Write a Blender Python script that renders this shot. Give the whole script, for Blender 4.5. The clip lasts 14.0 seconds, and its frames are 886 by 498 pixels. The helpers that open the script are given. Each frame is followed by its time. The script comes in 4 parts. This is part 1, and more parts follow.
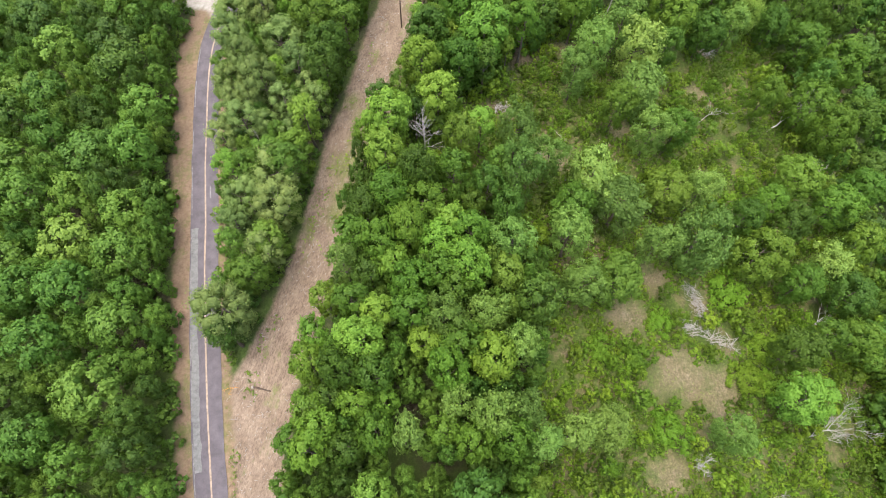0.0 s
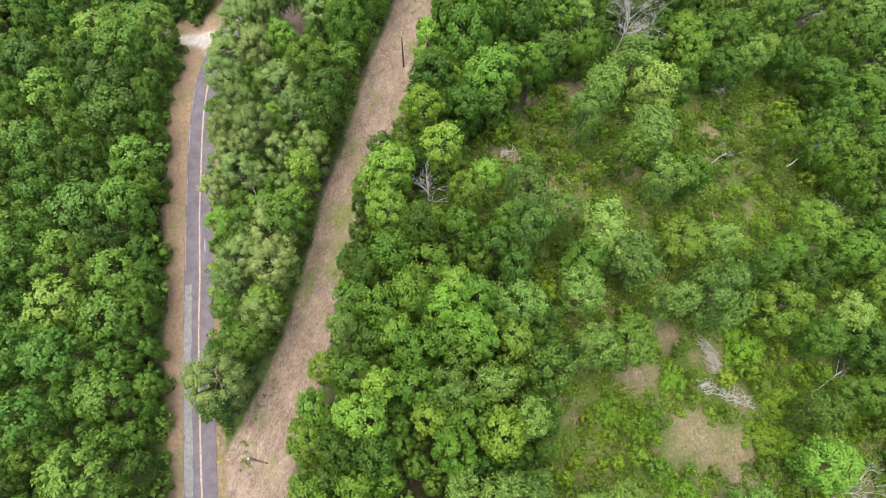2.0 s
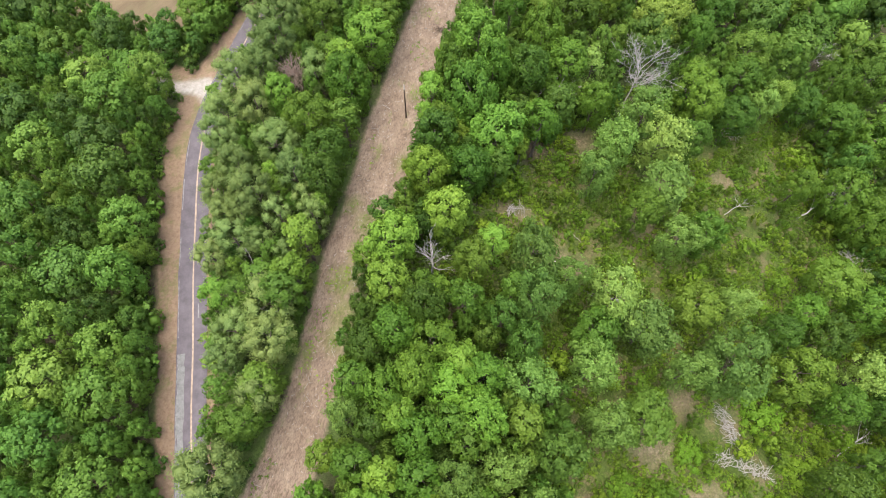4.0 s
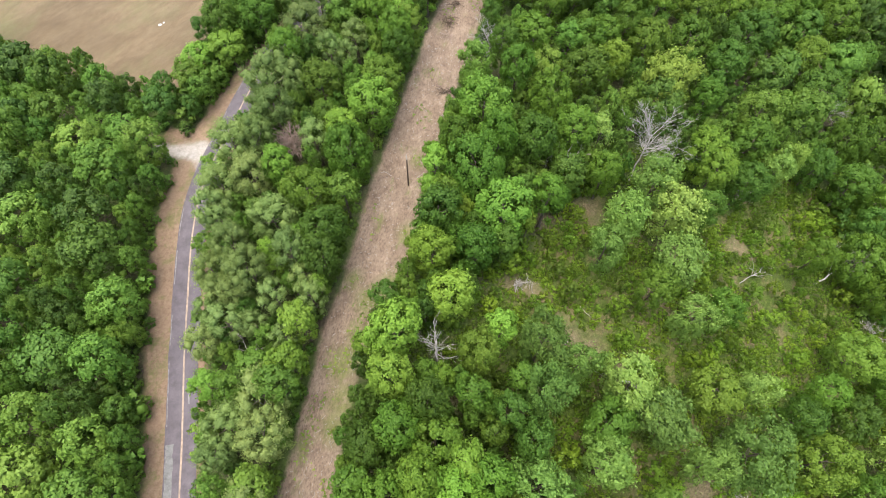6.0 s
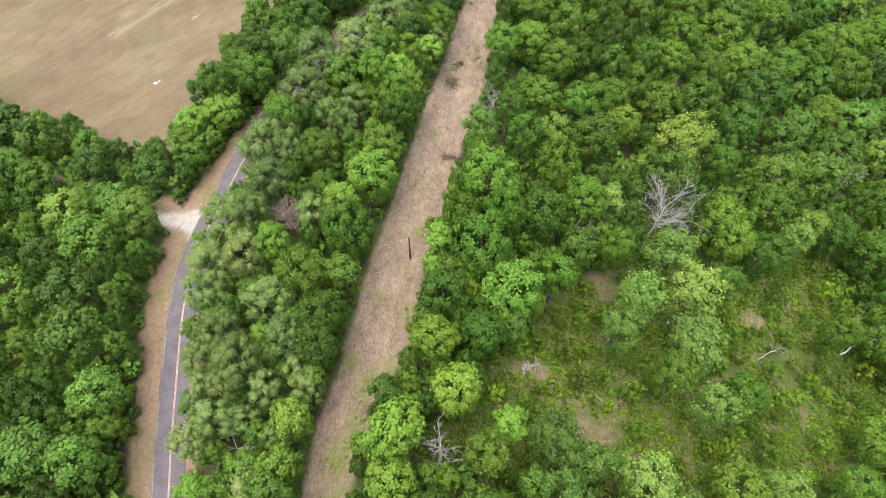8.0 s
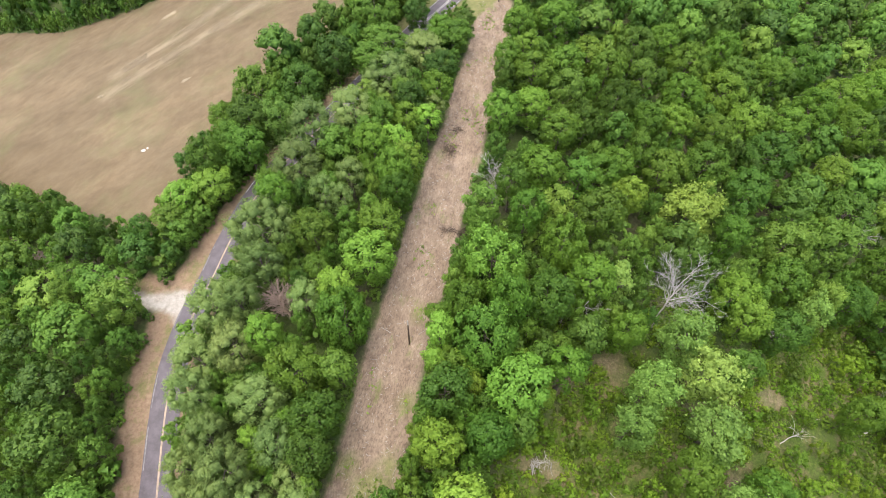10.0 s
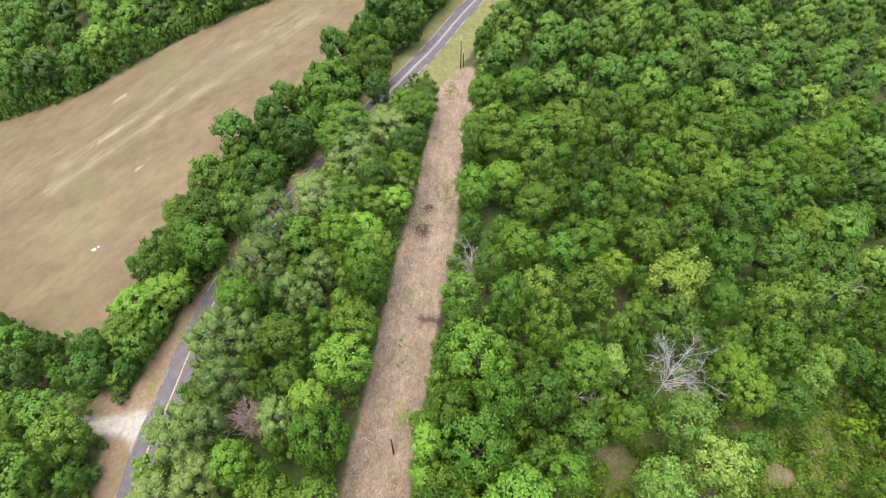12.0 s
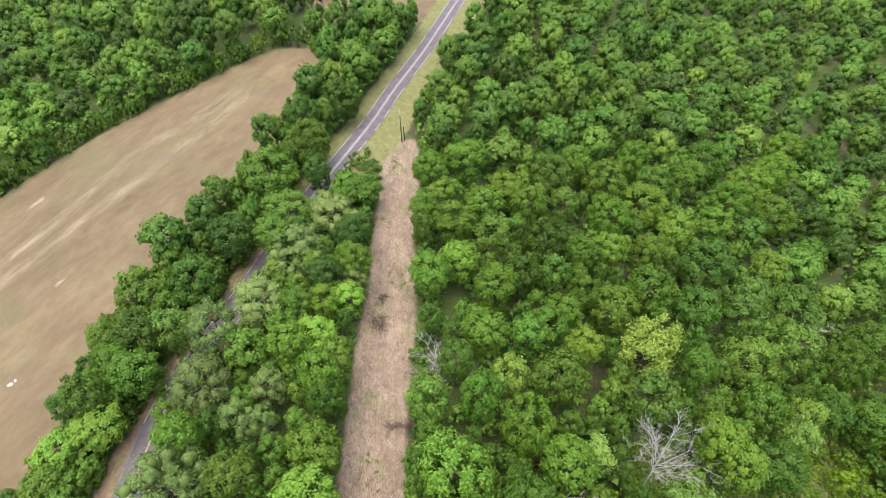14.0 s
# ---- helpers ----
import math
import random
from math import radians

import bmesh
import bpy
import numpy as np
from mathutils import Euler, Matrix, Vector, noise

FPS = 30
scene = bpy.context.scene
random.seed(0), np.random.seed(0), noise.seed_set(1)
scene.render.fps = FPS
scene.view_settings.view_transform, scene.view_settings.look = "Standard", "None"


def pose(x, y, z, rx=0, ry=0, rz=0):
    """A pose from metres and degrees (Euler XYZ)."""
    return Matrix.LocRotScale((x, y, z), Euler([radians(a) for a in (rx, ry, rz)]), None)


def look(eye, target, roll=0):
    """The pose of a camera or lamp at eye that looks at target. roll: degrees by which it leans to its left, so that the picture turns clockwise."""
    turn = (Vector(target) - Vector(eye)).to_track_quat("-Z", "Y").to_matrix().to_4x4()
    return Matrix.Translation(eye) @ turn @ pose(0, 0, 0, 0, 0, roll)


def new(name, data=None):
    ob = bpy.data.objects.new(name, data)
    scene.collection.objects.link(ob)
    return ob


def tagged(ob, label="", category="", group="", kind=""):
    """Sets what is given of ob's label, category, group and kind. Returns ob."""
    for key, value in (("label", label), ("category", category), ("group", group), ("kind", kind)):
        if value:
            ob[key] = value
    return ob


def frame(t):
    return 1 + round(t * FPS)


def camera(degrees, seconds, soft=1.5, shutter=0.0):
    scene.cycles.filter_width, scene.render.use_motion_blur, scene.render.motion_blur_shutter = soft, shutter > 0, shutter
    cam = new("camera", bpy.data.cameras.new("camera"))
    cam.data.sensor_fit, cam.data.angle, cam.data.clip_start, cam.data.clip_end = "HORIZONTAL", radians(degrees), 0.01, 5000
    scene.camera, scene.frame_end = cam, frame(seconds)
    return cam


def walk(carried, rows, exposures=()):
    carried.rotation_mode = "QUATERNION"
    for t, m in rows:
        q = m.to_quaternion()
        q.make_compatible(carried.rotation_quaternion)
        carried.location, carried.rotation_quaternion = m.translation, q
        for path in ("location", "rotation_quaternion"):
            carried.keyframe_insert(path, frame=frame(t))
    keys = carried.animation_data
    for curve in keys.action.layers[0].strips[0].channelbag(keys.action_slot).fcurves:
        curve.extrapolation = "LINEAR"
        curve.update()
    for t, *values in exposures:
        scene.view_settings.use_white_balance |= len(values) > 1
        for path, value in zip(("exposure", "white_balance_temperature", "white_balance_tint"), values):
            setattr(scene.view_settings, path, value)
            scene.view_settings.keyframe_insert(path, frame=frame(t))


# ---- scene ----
cam = camera(76.5, 14.0, 1.0)
METRES, EYE, TILT, LEAN, TURN = 95.0, 108.5, -65.5, 0.0, 0.0
ROWS = [
    (0.0, 0.0, 0.0, 0.0, -0.0, -0.0, -0.0),
    (0.5, -0.0024, 0.0137, 0.0341, 0.01, -0.11, 0.02),
    (1.0, -0.0049, 0.0275, 0.0674, 0.01, -0.19, 0.03),
    (1.5, -0.0071, 0.0411, 0.1011, 0.01, -0.28, 0.04),
    (2.0, -0.0097, 0.0549, 0.1336, 0.01, -0.34, 0.05),
    (2.5, -0.0121, 0.0687, 0.1666, 0.01, -0.42, 0.06),
    (3.0, -0.0145, 0.0824, 0.2002, 0.01, -0.39, 0.06),
    (5.5, -0.0257, 0.1529, 0.3673, 0.03, 1.35, 0.02),
    (6.0, -0.0277, 0.167, 0.3998, 0.03, 1.86, 0.02),
    (6.5, -0.0298, 0.1811, 0.4334, 0.02, 2.36, 0.0),
    (7.0, -0.0318, 0.1952, 0.4657, 0.02, 2.9, 0.0),
    (7.5, -0.0345, 0.2096, 0.4986, -0.0, 3.42, -0.01),
    (8.0, -0.0368, 0.2239, 0.531, -0.01, 3.97, -0.02),
    (10.5, -0.0468, 0.295, 0.6936, -0.66, 7.42, 1.32),
    (11.0, -0.047, 0.3099, 0.7255, -1.18, 8.32, 2.52),
    (11.5, -0.0461, 0.3246, 0.7585, -1.74, 9.24, 3.73),
    (12.0, -0.044, 0.3394, 0.791, -2.32, 10.22, 5.02),
    (12.5, -0.0406, 0.3541, 0.8231, -3.05, 11.26, 6.65),
    (13.0, -0.0364, 0.3678, 0.8523, -3.79, 12.2, 8.27),
    (13.5, -0.0313, 0.3827, 0.8835, -4.63, 13.13, 10.08),
    (14.0, -0.0249, 0.3974, 0.9142, -5.47, 14.07, 11.85),
]
walk(cam, [(t, pose(0, 0, EYE, TILT, LEAN, TURN) @ pose(METRES * x, METRES * y, METRES * z, 90 + pitch, roll, yaw)) for t, x, y, z, yaw, pitch, roll in ROWS])

# ---- light: a bright overcast sky, the sun veiled in the west ----
SUN_ELEVATION, SUN_FROM = 81.0, 265.0      # degrees; compass bearing the light comes from (y is north)
world = bpy.data.worlds.new("world")
scene.world = world
world.use_nodes = True
wn = world.node_tree
sky = wn.nodes.new("ShaderNodeTexSky")
sky.sky_type, sky.sun_disc = "NISHITA", False
sky.sun_elevation, sky.sun_rotation = radians(SUN_ELEVATION), radians(SUN_FROM)
sky.dust_density, sky.ozone_density = 3.0, 0.6
wn.nodes["Background"].inputs["Strength"].default_value = 0.082
wn.links.new(sky.outputs["Color"], wn.nodes["Background"].inputs["Color"])
sun = new("sun", bpy.data.lights.new("sun", "SUN"))
sun.data.energy, sun.data.angle, sun.data.color = 1.2, radians(70), (1.0, 0.96, 0.875)
b, e = radians(SUN_FROM), radians(SUN_ELEVATION)
sun.matrix_world = look((math.sin(b) * math.cos(e) * 300, math.cos(b) * math.cos(e) * 300, math.sin(e) * 300), (0, 0, 0))
scene.view_settings.exposure = 2.41


# ---- materials ----
def nodes_of(name, roughness=0.9):
    m = bpy.data.materials.new(name)
    m.use_nodes = True
    t = m.node_tree
    p = t.nodes["Principled BSDF"]
    p.inputs["Roughness"].default_value = roughness
    p.inputs["Specular IOR Level"].default_value = 0.25
    return m, t, p


def put(t, kind, **values):
    n = t.nodes.new(kind)
    for k, v in values.items():
        n.inputs[k].default_value = v
    return n


def ramp(t, fac, stops):
    n = t.nodes.new("ShaderNodeValToRGB")
    while len(n.color_ramp.elements) < len(stops):
        n.color_ramp.elements.new(0.5)
    for el, (at, col) in zip(n.color_ramp.elements, stops):
        el.position, el.color = at, (*col, 1.0)
    t.links.new(fac, n.inputs["Fac"])
    return n.outputs["Color"]


def mixed(t, fac, a, b, how="MIX"):
    n = t.nodes.new("ShaderNodeMix")
    n.data_type, n.blend_type = "RGBA", how
    for v, s in ((fac, n.inputs[0]), (a, n.inputs[6]), (b, n.inputs[7])):
        if isinstance(v, bpy.types.NodeSocket):
            t.links.new(v, s)
        else:
            s.default_value = (*v, 1.0) if isinstance(v, tuple) else v
    return n.outputs[2]


def maths(t, how, a, b=0.0, clamp=False):
    n = t.nodes.new("ShaderNodeMath")
    n.operation, n.use_clamp = how, clamp
    for v, s in ((a, n.inputs[0]), (b, n.inputs[1])):
        if isinstance(v, bpy.types.NodeSocket):
            t.links.new(v, s)
        else:
            s.default_value = v
    return n.outputs[0]


def noise_of(t, scale, detail=4.0, rough=0.6, stretch=None, turn=0.0):
    g = t.nodes.new("ShaderNodeNewGeometry")
    n = put(t, "ShaderNodeTexNoise", Scale=scale, Detail=detail, Roughness=rough)
    at = g.outputs["Position"]
    if stretch:
        mp = t.nodes.new("ShaderNodeMapping")
        mp.vector_type = "TEXTURE"
        mp.inputs["Scale"].default_value = stretch
        mp.inputs["Rotation"].default_value = (0, 0, radians(turn))
        t.links.new(at, mp.inputs["Vector"])
        at = mp.outputs["Vector"]
    t.links.new(at, n.inputs["Vector"])
    return n.outputs["Fac"]


def bump(t, p, height, strength=0.5, distance=0.1):
    n = put(t, "ShaderNodeBump", Strength=strength, Distance=distance)
    t.links.new(height, n.inputs["Height"])
    t.links.new(n.outputs["Normal"], p.inputs["Normal"])


def leaf_material(name, dark, mid, bright, woods=False, through_light=0.33):
    """Leaves: tone varies by tree, by cluster of leaves and by leaf."""
    m, t, p = nodes_of(name, 0.62)
    tone = t.nodes.new("ShaderNodeAttribute")
    tone.attribute_name = "tone"
    if woods:
        at = t.nodes.new("ShaderNodeAttribute")
        at.attribute_name = "tree"
        tree = at.outputs["Fac"]
    else:
        tree = t.nodes.new("ShaderNodeObjectInfo").outputs["Random"]
    leaf = t.nodes.new("ShaderNodeNewGeometry").outputs["Random Per Island"]
    f = maths(t, "ADD", maths(t, "MULTIPLY", tone.outputs["Fac"], 0.16), maths(t, "ADD", 0.05, maths(t, "MULTIPLY", tree, 0.50)))
    f = maths(t, "ADD", f, maths(t, "MULTIPLY", leaf, 0.14), clamp=True)
    col = ramp(t, f, [(0.15, dark), (0.5, mid), (0.9, bright)])
    hue = put(t, "ShaderNodeHueSaturation", Saturation=1.0)
    t.links.new(maths(t, "ADD", 0.475, maths(t, "MULTIPLY", maths(t, "FRACT", maths(t, "MULTIPLY", tree, 7.31)), 0.024)), hue.inputs["Hue"])
    t.links.new(maths(t, "ADD", 0.86, maths(t, "MULTIPLY", maths(t, "FRACT", maths(t, "MULTIPLY", tree, 3.77)), 0.30)), hue.inputs["Value"])
    t.links.new(col, hue.inputs["Color"])
    t.links.new(hue.outputs["Color"], p.inputs["Base Color"])
    tr = t.nodes.new("ShaderNodeBsdfTranslucent")
    t.links.new(mixed(t, 0.5, hue.outputs["Color"], (0.16, 0.22, 0.02)), tr.inputs["Color"])
    mix = put(t, "ShaderNodeMixShader", Fac=through_light)
    t.links.new(p.outputs["BSDF"], mix.inputs[1])
    t.links.new(tr.outputs["BSDF"], mix.inputs[2])
    t.links.new(mix.outputs["Shader"], t.nodes["Material Output"].inputs["Surface"])
    return m


LEAF = {
    "oak": leaf_material("oak_leaves", (0.036, 0.094, 0.009), (0.078, 0.170, 0.015), (0.154, 0.270, 0.029)),
    "dark": leaf_material("dark_oak_leaves", (0.031, 0.077, 0.010), (0.063, 0.138, 0.015), (0.120, 0.222, 0.026)),
    "bright": leaf_material("bright_oak_leaves", (0.066, 0.158, 0.018), (0.120, 0.256, 0.028), (0.192, 0.350, 0.044)),
    "pale": leaf_material("pale_oak_leaves", (0.077, 0.159, 0.029), (0.144, 0.265, 0.046), (0.241, 0.378, 0.077)),
    "vivid": leaf_material("vivid_oak_leaves", (0.068, 0.165, 0.016), (0.120, 0.262, 0.026), (0.190, 0.350, 0.042)),
    "yellow": leaf_material("yellowish_oak_leaves", (0.074, 0.142, 0.020), (0.130, 0.230, 0.032), (0.205, 0.315, 0.052)),
    "pine": leaf_material("pine_needles", (0.096, 0.162, 0.040), (0.148, 0.228, 0.058), (0.205, 0.292, 0.082)),
    "shrub": leaf_material("shrub_leaves", (0.058, 0.130, 0.008), (0.111, 0.229, 0.015), (0.198, 0.333, 0.030)),
    # Woods leaves lighter and bluer than the oaks: distance haze put into the colour.
    "woods": leaf_material("hazed_woods_leaves", (0.040, 0.103, 0.016), (0.087, 0.187, 0.023), (0.170, 0.297, 0.046), woods=True),
    "straw": leaf_material("dry_grass_blades", (0.073, 0.103, 0.022), (0.147, 0.160, 0.054), (0.274, 0.242, 0.140), woods=True),
    "under": leaf_material("undergrowth_leaves", (0.046, 0.102, 0.008), (0.102, 0.198, 0.012), (0.184, 0.305, 0.022), woods=True),
}


def bark_material(name, a, b, scale=3.0):
    m, t, p = nodes_of(name, 0.9)
    n = noise_of(t, scale, 5, 0.7)
    t.links.new(ramp(t, n, [(0.3, a), (0.7, b)]), p.inputs["Base Color"])
    bump(t, p, n, 0.6, 0.05)
    return m


BARK = bark_material("bark", (0.06, 0.045, 0.035), (0.17, 0.14, 0.11))
DEADWOOD = bark_material("weathered_deadwood", (0.20, 0.18, 0.16), (0.42, 0.39, 0.36))
REDWOOD = bark_material("dead_brown_twigs", (0.17, 0.12, 0.095), (0.32, 0.245, 0.21))
POLE = bark_material("pole_timber", (0.045, 0.030, 0.022), (0.11, 0.08, 0.06), 2.0)
PALE = bark_material("pole_top_timber", (0.25, 0.22, 0.19), (0.42, 0.39, 0.35), 4.0)


def ground_material():
    """Leaf litter, its tones lowered for the shade between crowns, and low green under the trees; hay in the field;
    mulched soil on the cleared strip; dry grass on the verges.
    """
    m, t, p = nodes_of("ground_cover", 1.0)
    zone = t.nodes.new("ShaderNodeAttribute")
    zone.attribute_name = "zone"
    ch = t.nodes.new("ShaderNodeSeparateColor")
    t.links.new(zone.outputs["Color"], ch.inputs["Color"])
    big, mid, fine, grain = noise_of(t, 0.06, 5, 0.65), noise_of(t, 0.35, 6, 0.7), noise_of(t, 1.7, 6, 0.75), noise_of(t, 7.0, 3, 0.7)

    def edge(mask, width=0.35):
        s = maths(t, "ADD", mask, maths(t, "MULTIPLY", maths(t, "SUBTRACT", mid, 0.5), 0.9))
        return maths(t, "DIVIDE", maths(t, "SUBTRACT", s, 0.5 - width / 2), width, clamp=True)

    # Litter tones lowered, so the shade between crowns is in the colour.
    litter = ramp(t, fine, [(0.3, (0.030, 0.025, 0.016)), (0.55, (0.062, 0.050, 0.032)), (0.8, (0.115, 0.090, 0.062))])
    green = ramp(t, fine, [(0.3, (0.026, 0.046, 0.010)), (0.7, (0.075, 0.110, 0.024))])
    floor = mixed(t, maths(t, "MULTIPLY", maths(t, "SUBTRACT", big, 0.36), 6.0, clamp=True), litter, green)
    duff = ramp(t, noise_of(t, 1.1, 8, 0.8), [(0.28, (0.070, 0.052, 0.034)), (0.48, (0.140, 0.105, 0.072)), (0.72, (0.230, 0.175, 0.130))])
    # Dry and moss tones darkened: shade between clearing plants put into the colour.
    dry = ramp(t, noise_of(t, 2.6, 8, 0.8), [(0.28, (0.066, 0.060, 0.024)), (0.5, (0.125, 0.110, 0.048)), (0.75, (0.230, 0.190, 0.105))])
    moss = ramp(t, noise_of(t, 1.9, 8, 0.8), [(0.28, (0.022, 0.042, 0.007)), (0.5, (0.058, 0.090, 0.013)), (0.75, (0.115, 0.150, 0.030))])
    clear = mixed(t, maths(t, "MULTIPLY", maths(t, "SUBTRACT", noise_of(t, 0.09, 10, 0.78), 0.53), 8.0, clamp=True), dry, duff)
    clear = mixed(t, maths(t, "MULTIPLY", maths(t, "SUBTRACT", noise_of(t, 0.20, 10, 0.78), 0.40), 8.0, clamp=True), clear, moss)
    clear = mixed(t, 0.75, clear, ramp(t, noise_of(t, 1.5, 8, 0.85), [(0.34, (0.28, 0.30, 0.25)), (0.5, (0.85, 0.85, 0.82)), (0.68, (1.55, 1.5, 1.45))]), "MULTIPLY")
    base = mixed(t, edge(zone.outputs["Alpha"], 0.5), floor, clear)
    soil = ramp(t, noise_of(t, 0.45, 8, 0.8, (1.8, 1.0, 1.0), 76), [(0.28, (0.105, 0.075, 0.054)), (0.45, (0.180, 0.132, 0.096)), (0.6, (0.242, 0.183, 0.136)), (0.78, (0.330, 0.264, 0.203))])
    chips = ramp(t, noise_of(t, 3.2, 4, 0.8, (2.2, 1.0, 1.0), 76), [(0.32, (0.45, 0.42, 0.40)), (0.5, (0.95, 0.95, 0.95)), (0.72, (1.45, 1.42, 1.4))])
    soil = mixed(t, 0.85, soil, chips, "MULTIPLY")
    soil = mixed(t, maths(t, "MULTIPLY", maths(t, "SUBTRACT", noise_of(t, 0.16, 6, 0.75), 0.60), 7.0, clamp=True), soil, (0.130, 0.095, 0.075))
    soil = mixed(t, maths(t, "MULTIPLY", maths(t, "SUBTRACT", noise_of(t, 0.30, 6, 0.75, (2.0, 1.0, 1.0), 76), 0.57), 7.0, clamp=True), soil, (0.125, 0.140, 0.045))
    weedy = t.nodes.new("ShaderNodeAttribute")
    weedy.attribute_name = "weedy"
    sprout = maths(t, "MULTIPLY", maths(t, "SUBTRACT", noise_of(t, 0.5, 9, 0.8), 0.34), 7.0, clamp=True)
    sprout = maths(t, "MULTIPLY", sprout, maths(t, "MULTIPLY", weedy.outputs["Fac"], 1.3, clamp=True))
    soil = mixed(t, maths(t, "MULTIPLY", sprout, 0.6), soil, ramp(t, noise_of(t, 1.9, 8, 0.8), [(0.3, (0.060, 0.085, 0.016)), (0.5, (0.120, 0.150, 0.034)), (0.72, (0.200, 0.205, 0.075))]))
    base = mixed(t, edge(ch.outputs["Red"]), base, soil)
    hay = ramp(t, noise_of(t, 0.22, 9, 0.7, (1.6, 1.0, 1.0), 40), [(0.3, (0.104, 0.074, 0.043)), (0.5, (0.138, 0.100, 0.060)), (0.75, (0.178, 0.134, 0.083))])
    swath = noise_of(t, 0.15, 8, 0.7, (4.5, 1.0, 1.0), 40)
    hay = mixed(t, maths(t, "MULTIPLY", maths(t, "SUBTRACT", swath, 0.54), 1.8, clamp=True), hay, (0.195, 0.154, 0.099))
    hay = mixed(t, 0.5, hay, ramp(t, grain, [(0.3, (0.6, 0.6, 0.55)), (0.7, (1.2, 1.2, 1.15))]), "MULTIPLY")
    hay = mixed(t, maths(t, "MULTIPLY", maths(t, "SUBTRACT", noise_of(t, 0.045, 8, 0.7), 0.49), 3.2, clamp=True), hay, (0.122, 0.120, 0.054))
    hay = mixed(t, 0.9, hay, ramp(t, noise_of(t, 0.028, 7, 0.7, (1.8, 1.0, 1.0), 40), [(0.3, (0.74, 0.71, 0.65)), (0.5, (0.93, 0.93, 0.92)), (0.68, (1.18, 1.16, 1.14))]), "MULTIPLY")
    band = t.nodes.new("ShaderNodeAttribute")
    band.attribute_name = "band"
    patchy = maths(t, "MULTIPLY", maths(t, "SUBTRACT", noise_of(t, 0.35, 9, 0.75, (5.0, 1.0, 1.0), 43), 0.36), 4.0, clamp=True)
    hay = mixed(t, maths(t, "MULTIPLY", maths(t, "MULTIPLY", band.outputs["Fac"], patchy), 0.75), hay, (0.255, 0.200, 0.130))
    base = mixed(t, edge(ch.outputs["Green"], 0.25), base, hay)
    verge = ramp(t, noise_of(t, 1.3, 8, 0.78), [(0.25, (0.105, 0.073, 0.046)), (0.5, (0.190, 0.129, 0.086)), (0.78, (0.280, 0.205, 0.138))])
    verge = mixed(t, maths(t, "MULTIPLY", maths(t, "SUBTRACT", noise_of(t, 0.14, 8, 0.75), 0.50), 6.0, clamp=True), verge, mixed(t, 0.5, moss, (0.150, 0.145, 0.055)))
    lush = t.nodes.new("ShaderNodeAttribute")
    lush.attribute_name = "lush"
    grass = ramp(t, noise_of(t, 0.5, 8, 0.78), [(0.28, (0.072, 0.084, 0.026)), (0.5, (0.125, 0.134, 0.046)), (0.75, (0.205, 0.185, 0.088))])
    verge = mixed(t, maths(t, "MULTIPLY", lush.outputs["Fac"], 0.85), verge, grass)
    base = mixed(t, edge(ch.outputs["Blue"]), base, verge)
    bare = t.nodes.new("ShaderNodeAttribute")
    bare.attribute_name = "bare"
    earth = ramp(t, noise_of(t, 0.9, 10, 0.85), [(0.32, (0.060, 0.060, 0.024)), (0.44, (0.130, 0.102, 0.058)), (0.56, (0.205, 0.155, 0.105)), (0.70, (0.310, 0.245, 0.180))])
    speck = ramp(t, noise_of(t, 2.4, 6, 0.85), [(0.34, (0.30, 0.34, 0.24)), (0.5, (0.95, 0.95, 0.92)), (0.68, (1.5, 1.45, 1.4))])
    earth = mixed(t, 0.9, earth, speck, "MULTIPLY")
    patchy = maths(t, "MULTIPLY", maths(t, "SUBTRACT", noise_of(t, 0.22, 10, 0.8), 0.32), 6.0, clamp=True)
    base = mixed(t, maths(t, "MULTIPLY", maths(t, "MULTIPLY", edge(bare.outputs["Fac"], 1.0), patchy), 0.9), base, earth)
    stony = t.nodes.new("ShaderNodeAttribute")
    stony.attribute_name = "gravel"
    gravel = ramp(t, noise_of(t, 0.8, 9, 0.78), [(0.28, (0.190, 0.165, 0.138)), (0.5, (0.310, 0.280, 0.245)), (0.75, (0.430, 0.400, 0.360))])
    base = mixed(t, edge(stony.outputs["Fac"], 0.55), base, gravel)
    t.links.new(base, p.inputs["Base Color"])
    bump(t, p, maths(t, "ADD", fine, maths(t, "MULTIPLY", grain, 0.5)), 0.8, 0.25)
    return m


def surface_material(name, stops, scale, fine=9.0, roughness=0.9):
    m, t, p = nodes_of(name, roughness)
    a, g = noise_of(t, scale, 6, 0.7), noise_of(t, fine, 3, 0.7)
    col = mixed(t, 0.6, ramp(t, a, stops), ramp(t, g, [(0.3, (0.7, 0.7, 0.7)), (0.7, (1.2, 1.2, 1.2))]), "MULTIPLY")
    t.links.new(col, p.inputs["Base Color"])
    bump(t, p, g, 0.4, 0.02)
    return m


GROUND = ground_material()
ASPHALT = surface_material("worn_asphalt", [(0.25, (0.070, 0.060, 0.066)), (0.5, (0.098, 0.085, 0.094)), (0.8, (0.135, 0.120, 0.128))], 0.5)
SEALED = surface_material("grey_sealed_strip", [(0.25, (0.095, 0.093, 0.092)), (0.5, (0.155, 0.152, 0.148)), (0.8, (0.225, 0.222, 0.216))], 1.2)
TRACK = surface_material("dirt_track", [(0.25, (0.09, 0.075, 0.055)), (0.5, (0.145, 0.12, 0.09)), (0.8, (0.21, 0.175, 0.135))], 0.7)
YELLOW = surface_material("worn_yellow_paint", [(0.3, (0.16, 0.125, 0.10)), (0.5, (0.29, 0.22, 0.165)), (0.8, (0.40, 0.32, 0.25))], 1.5)
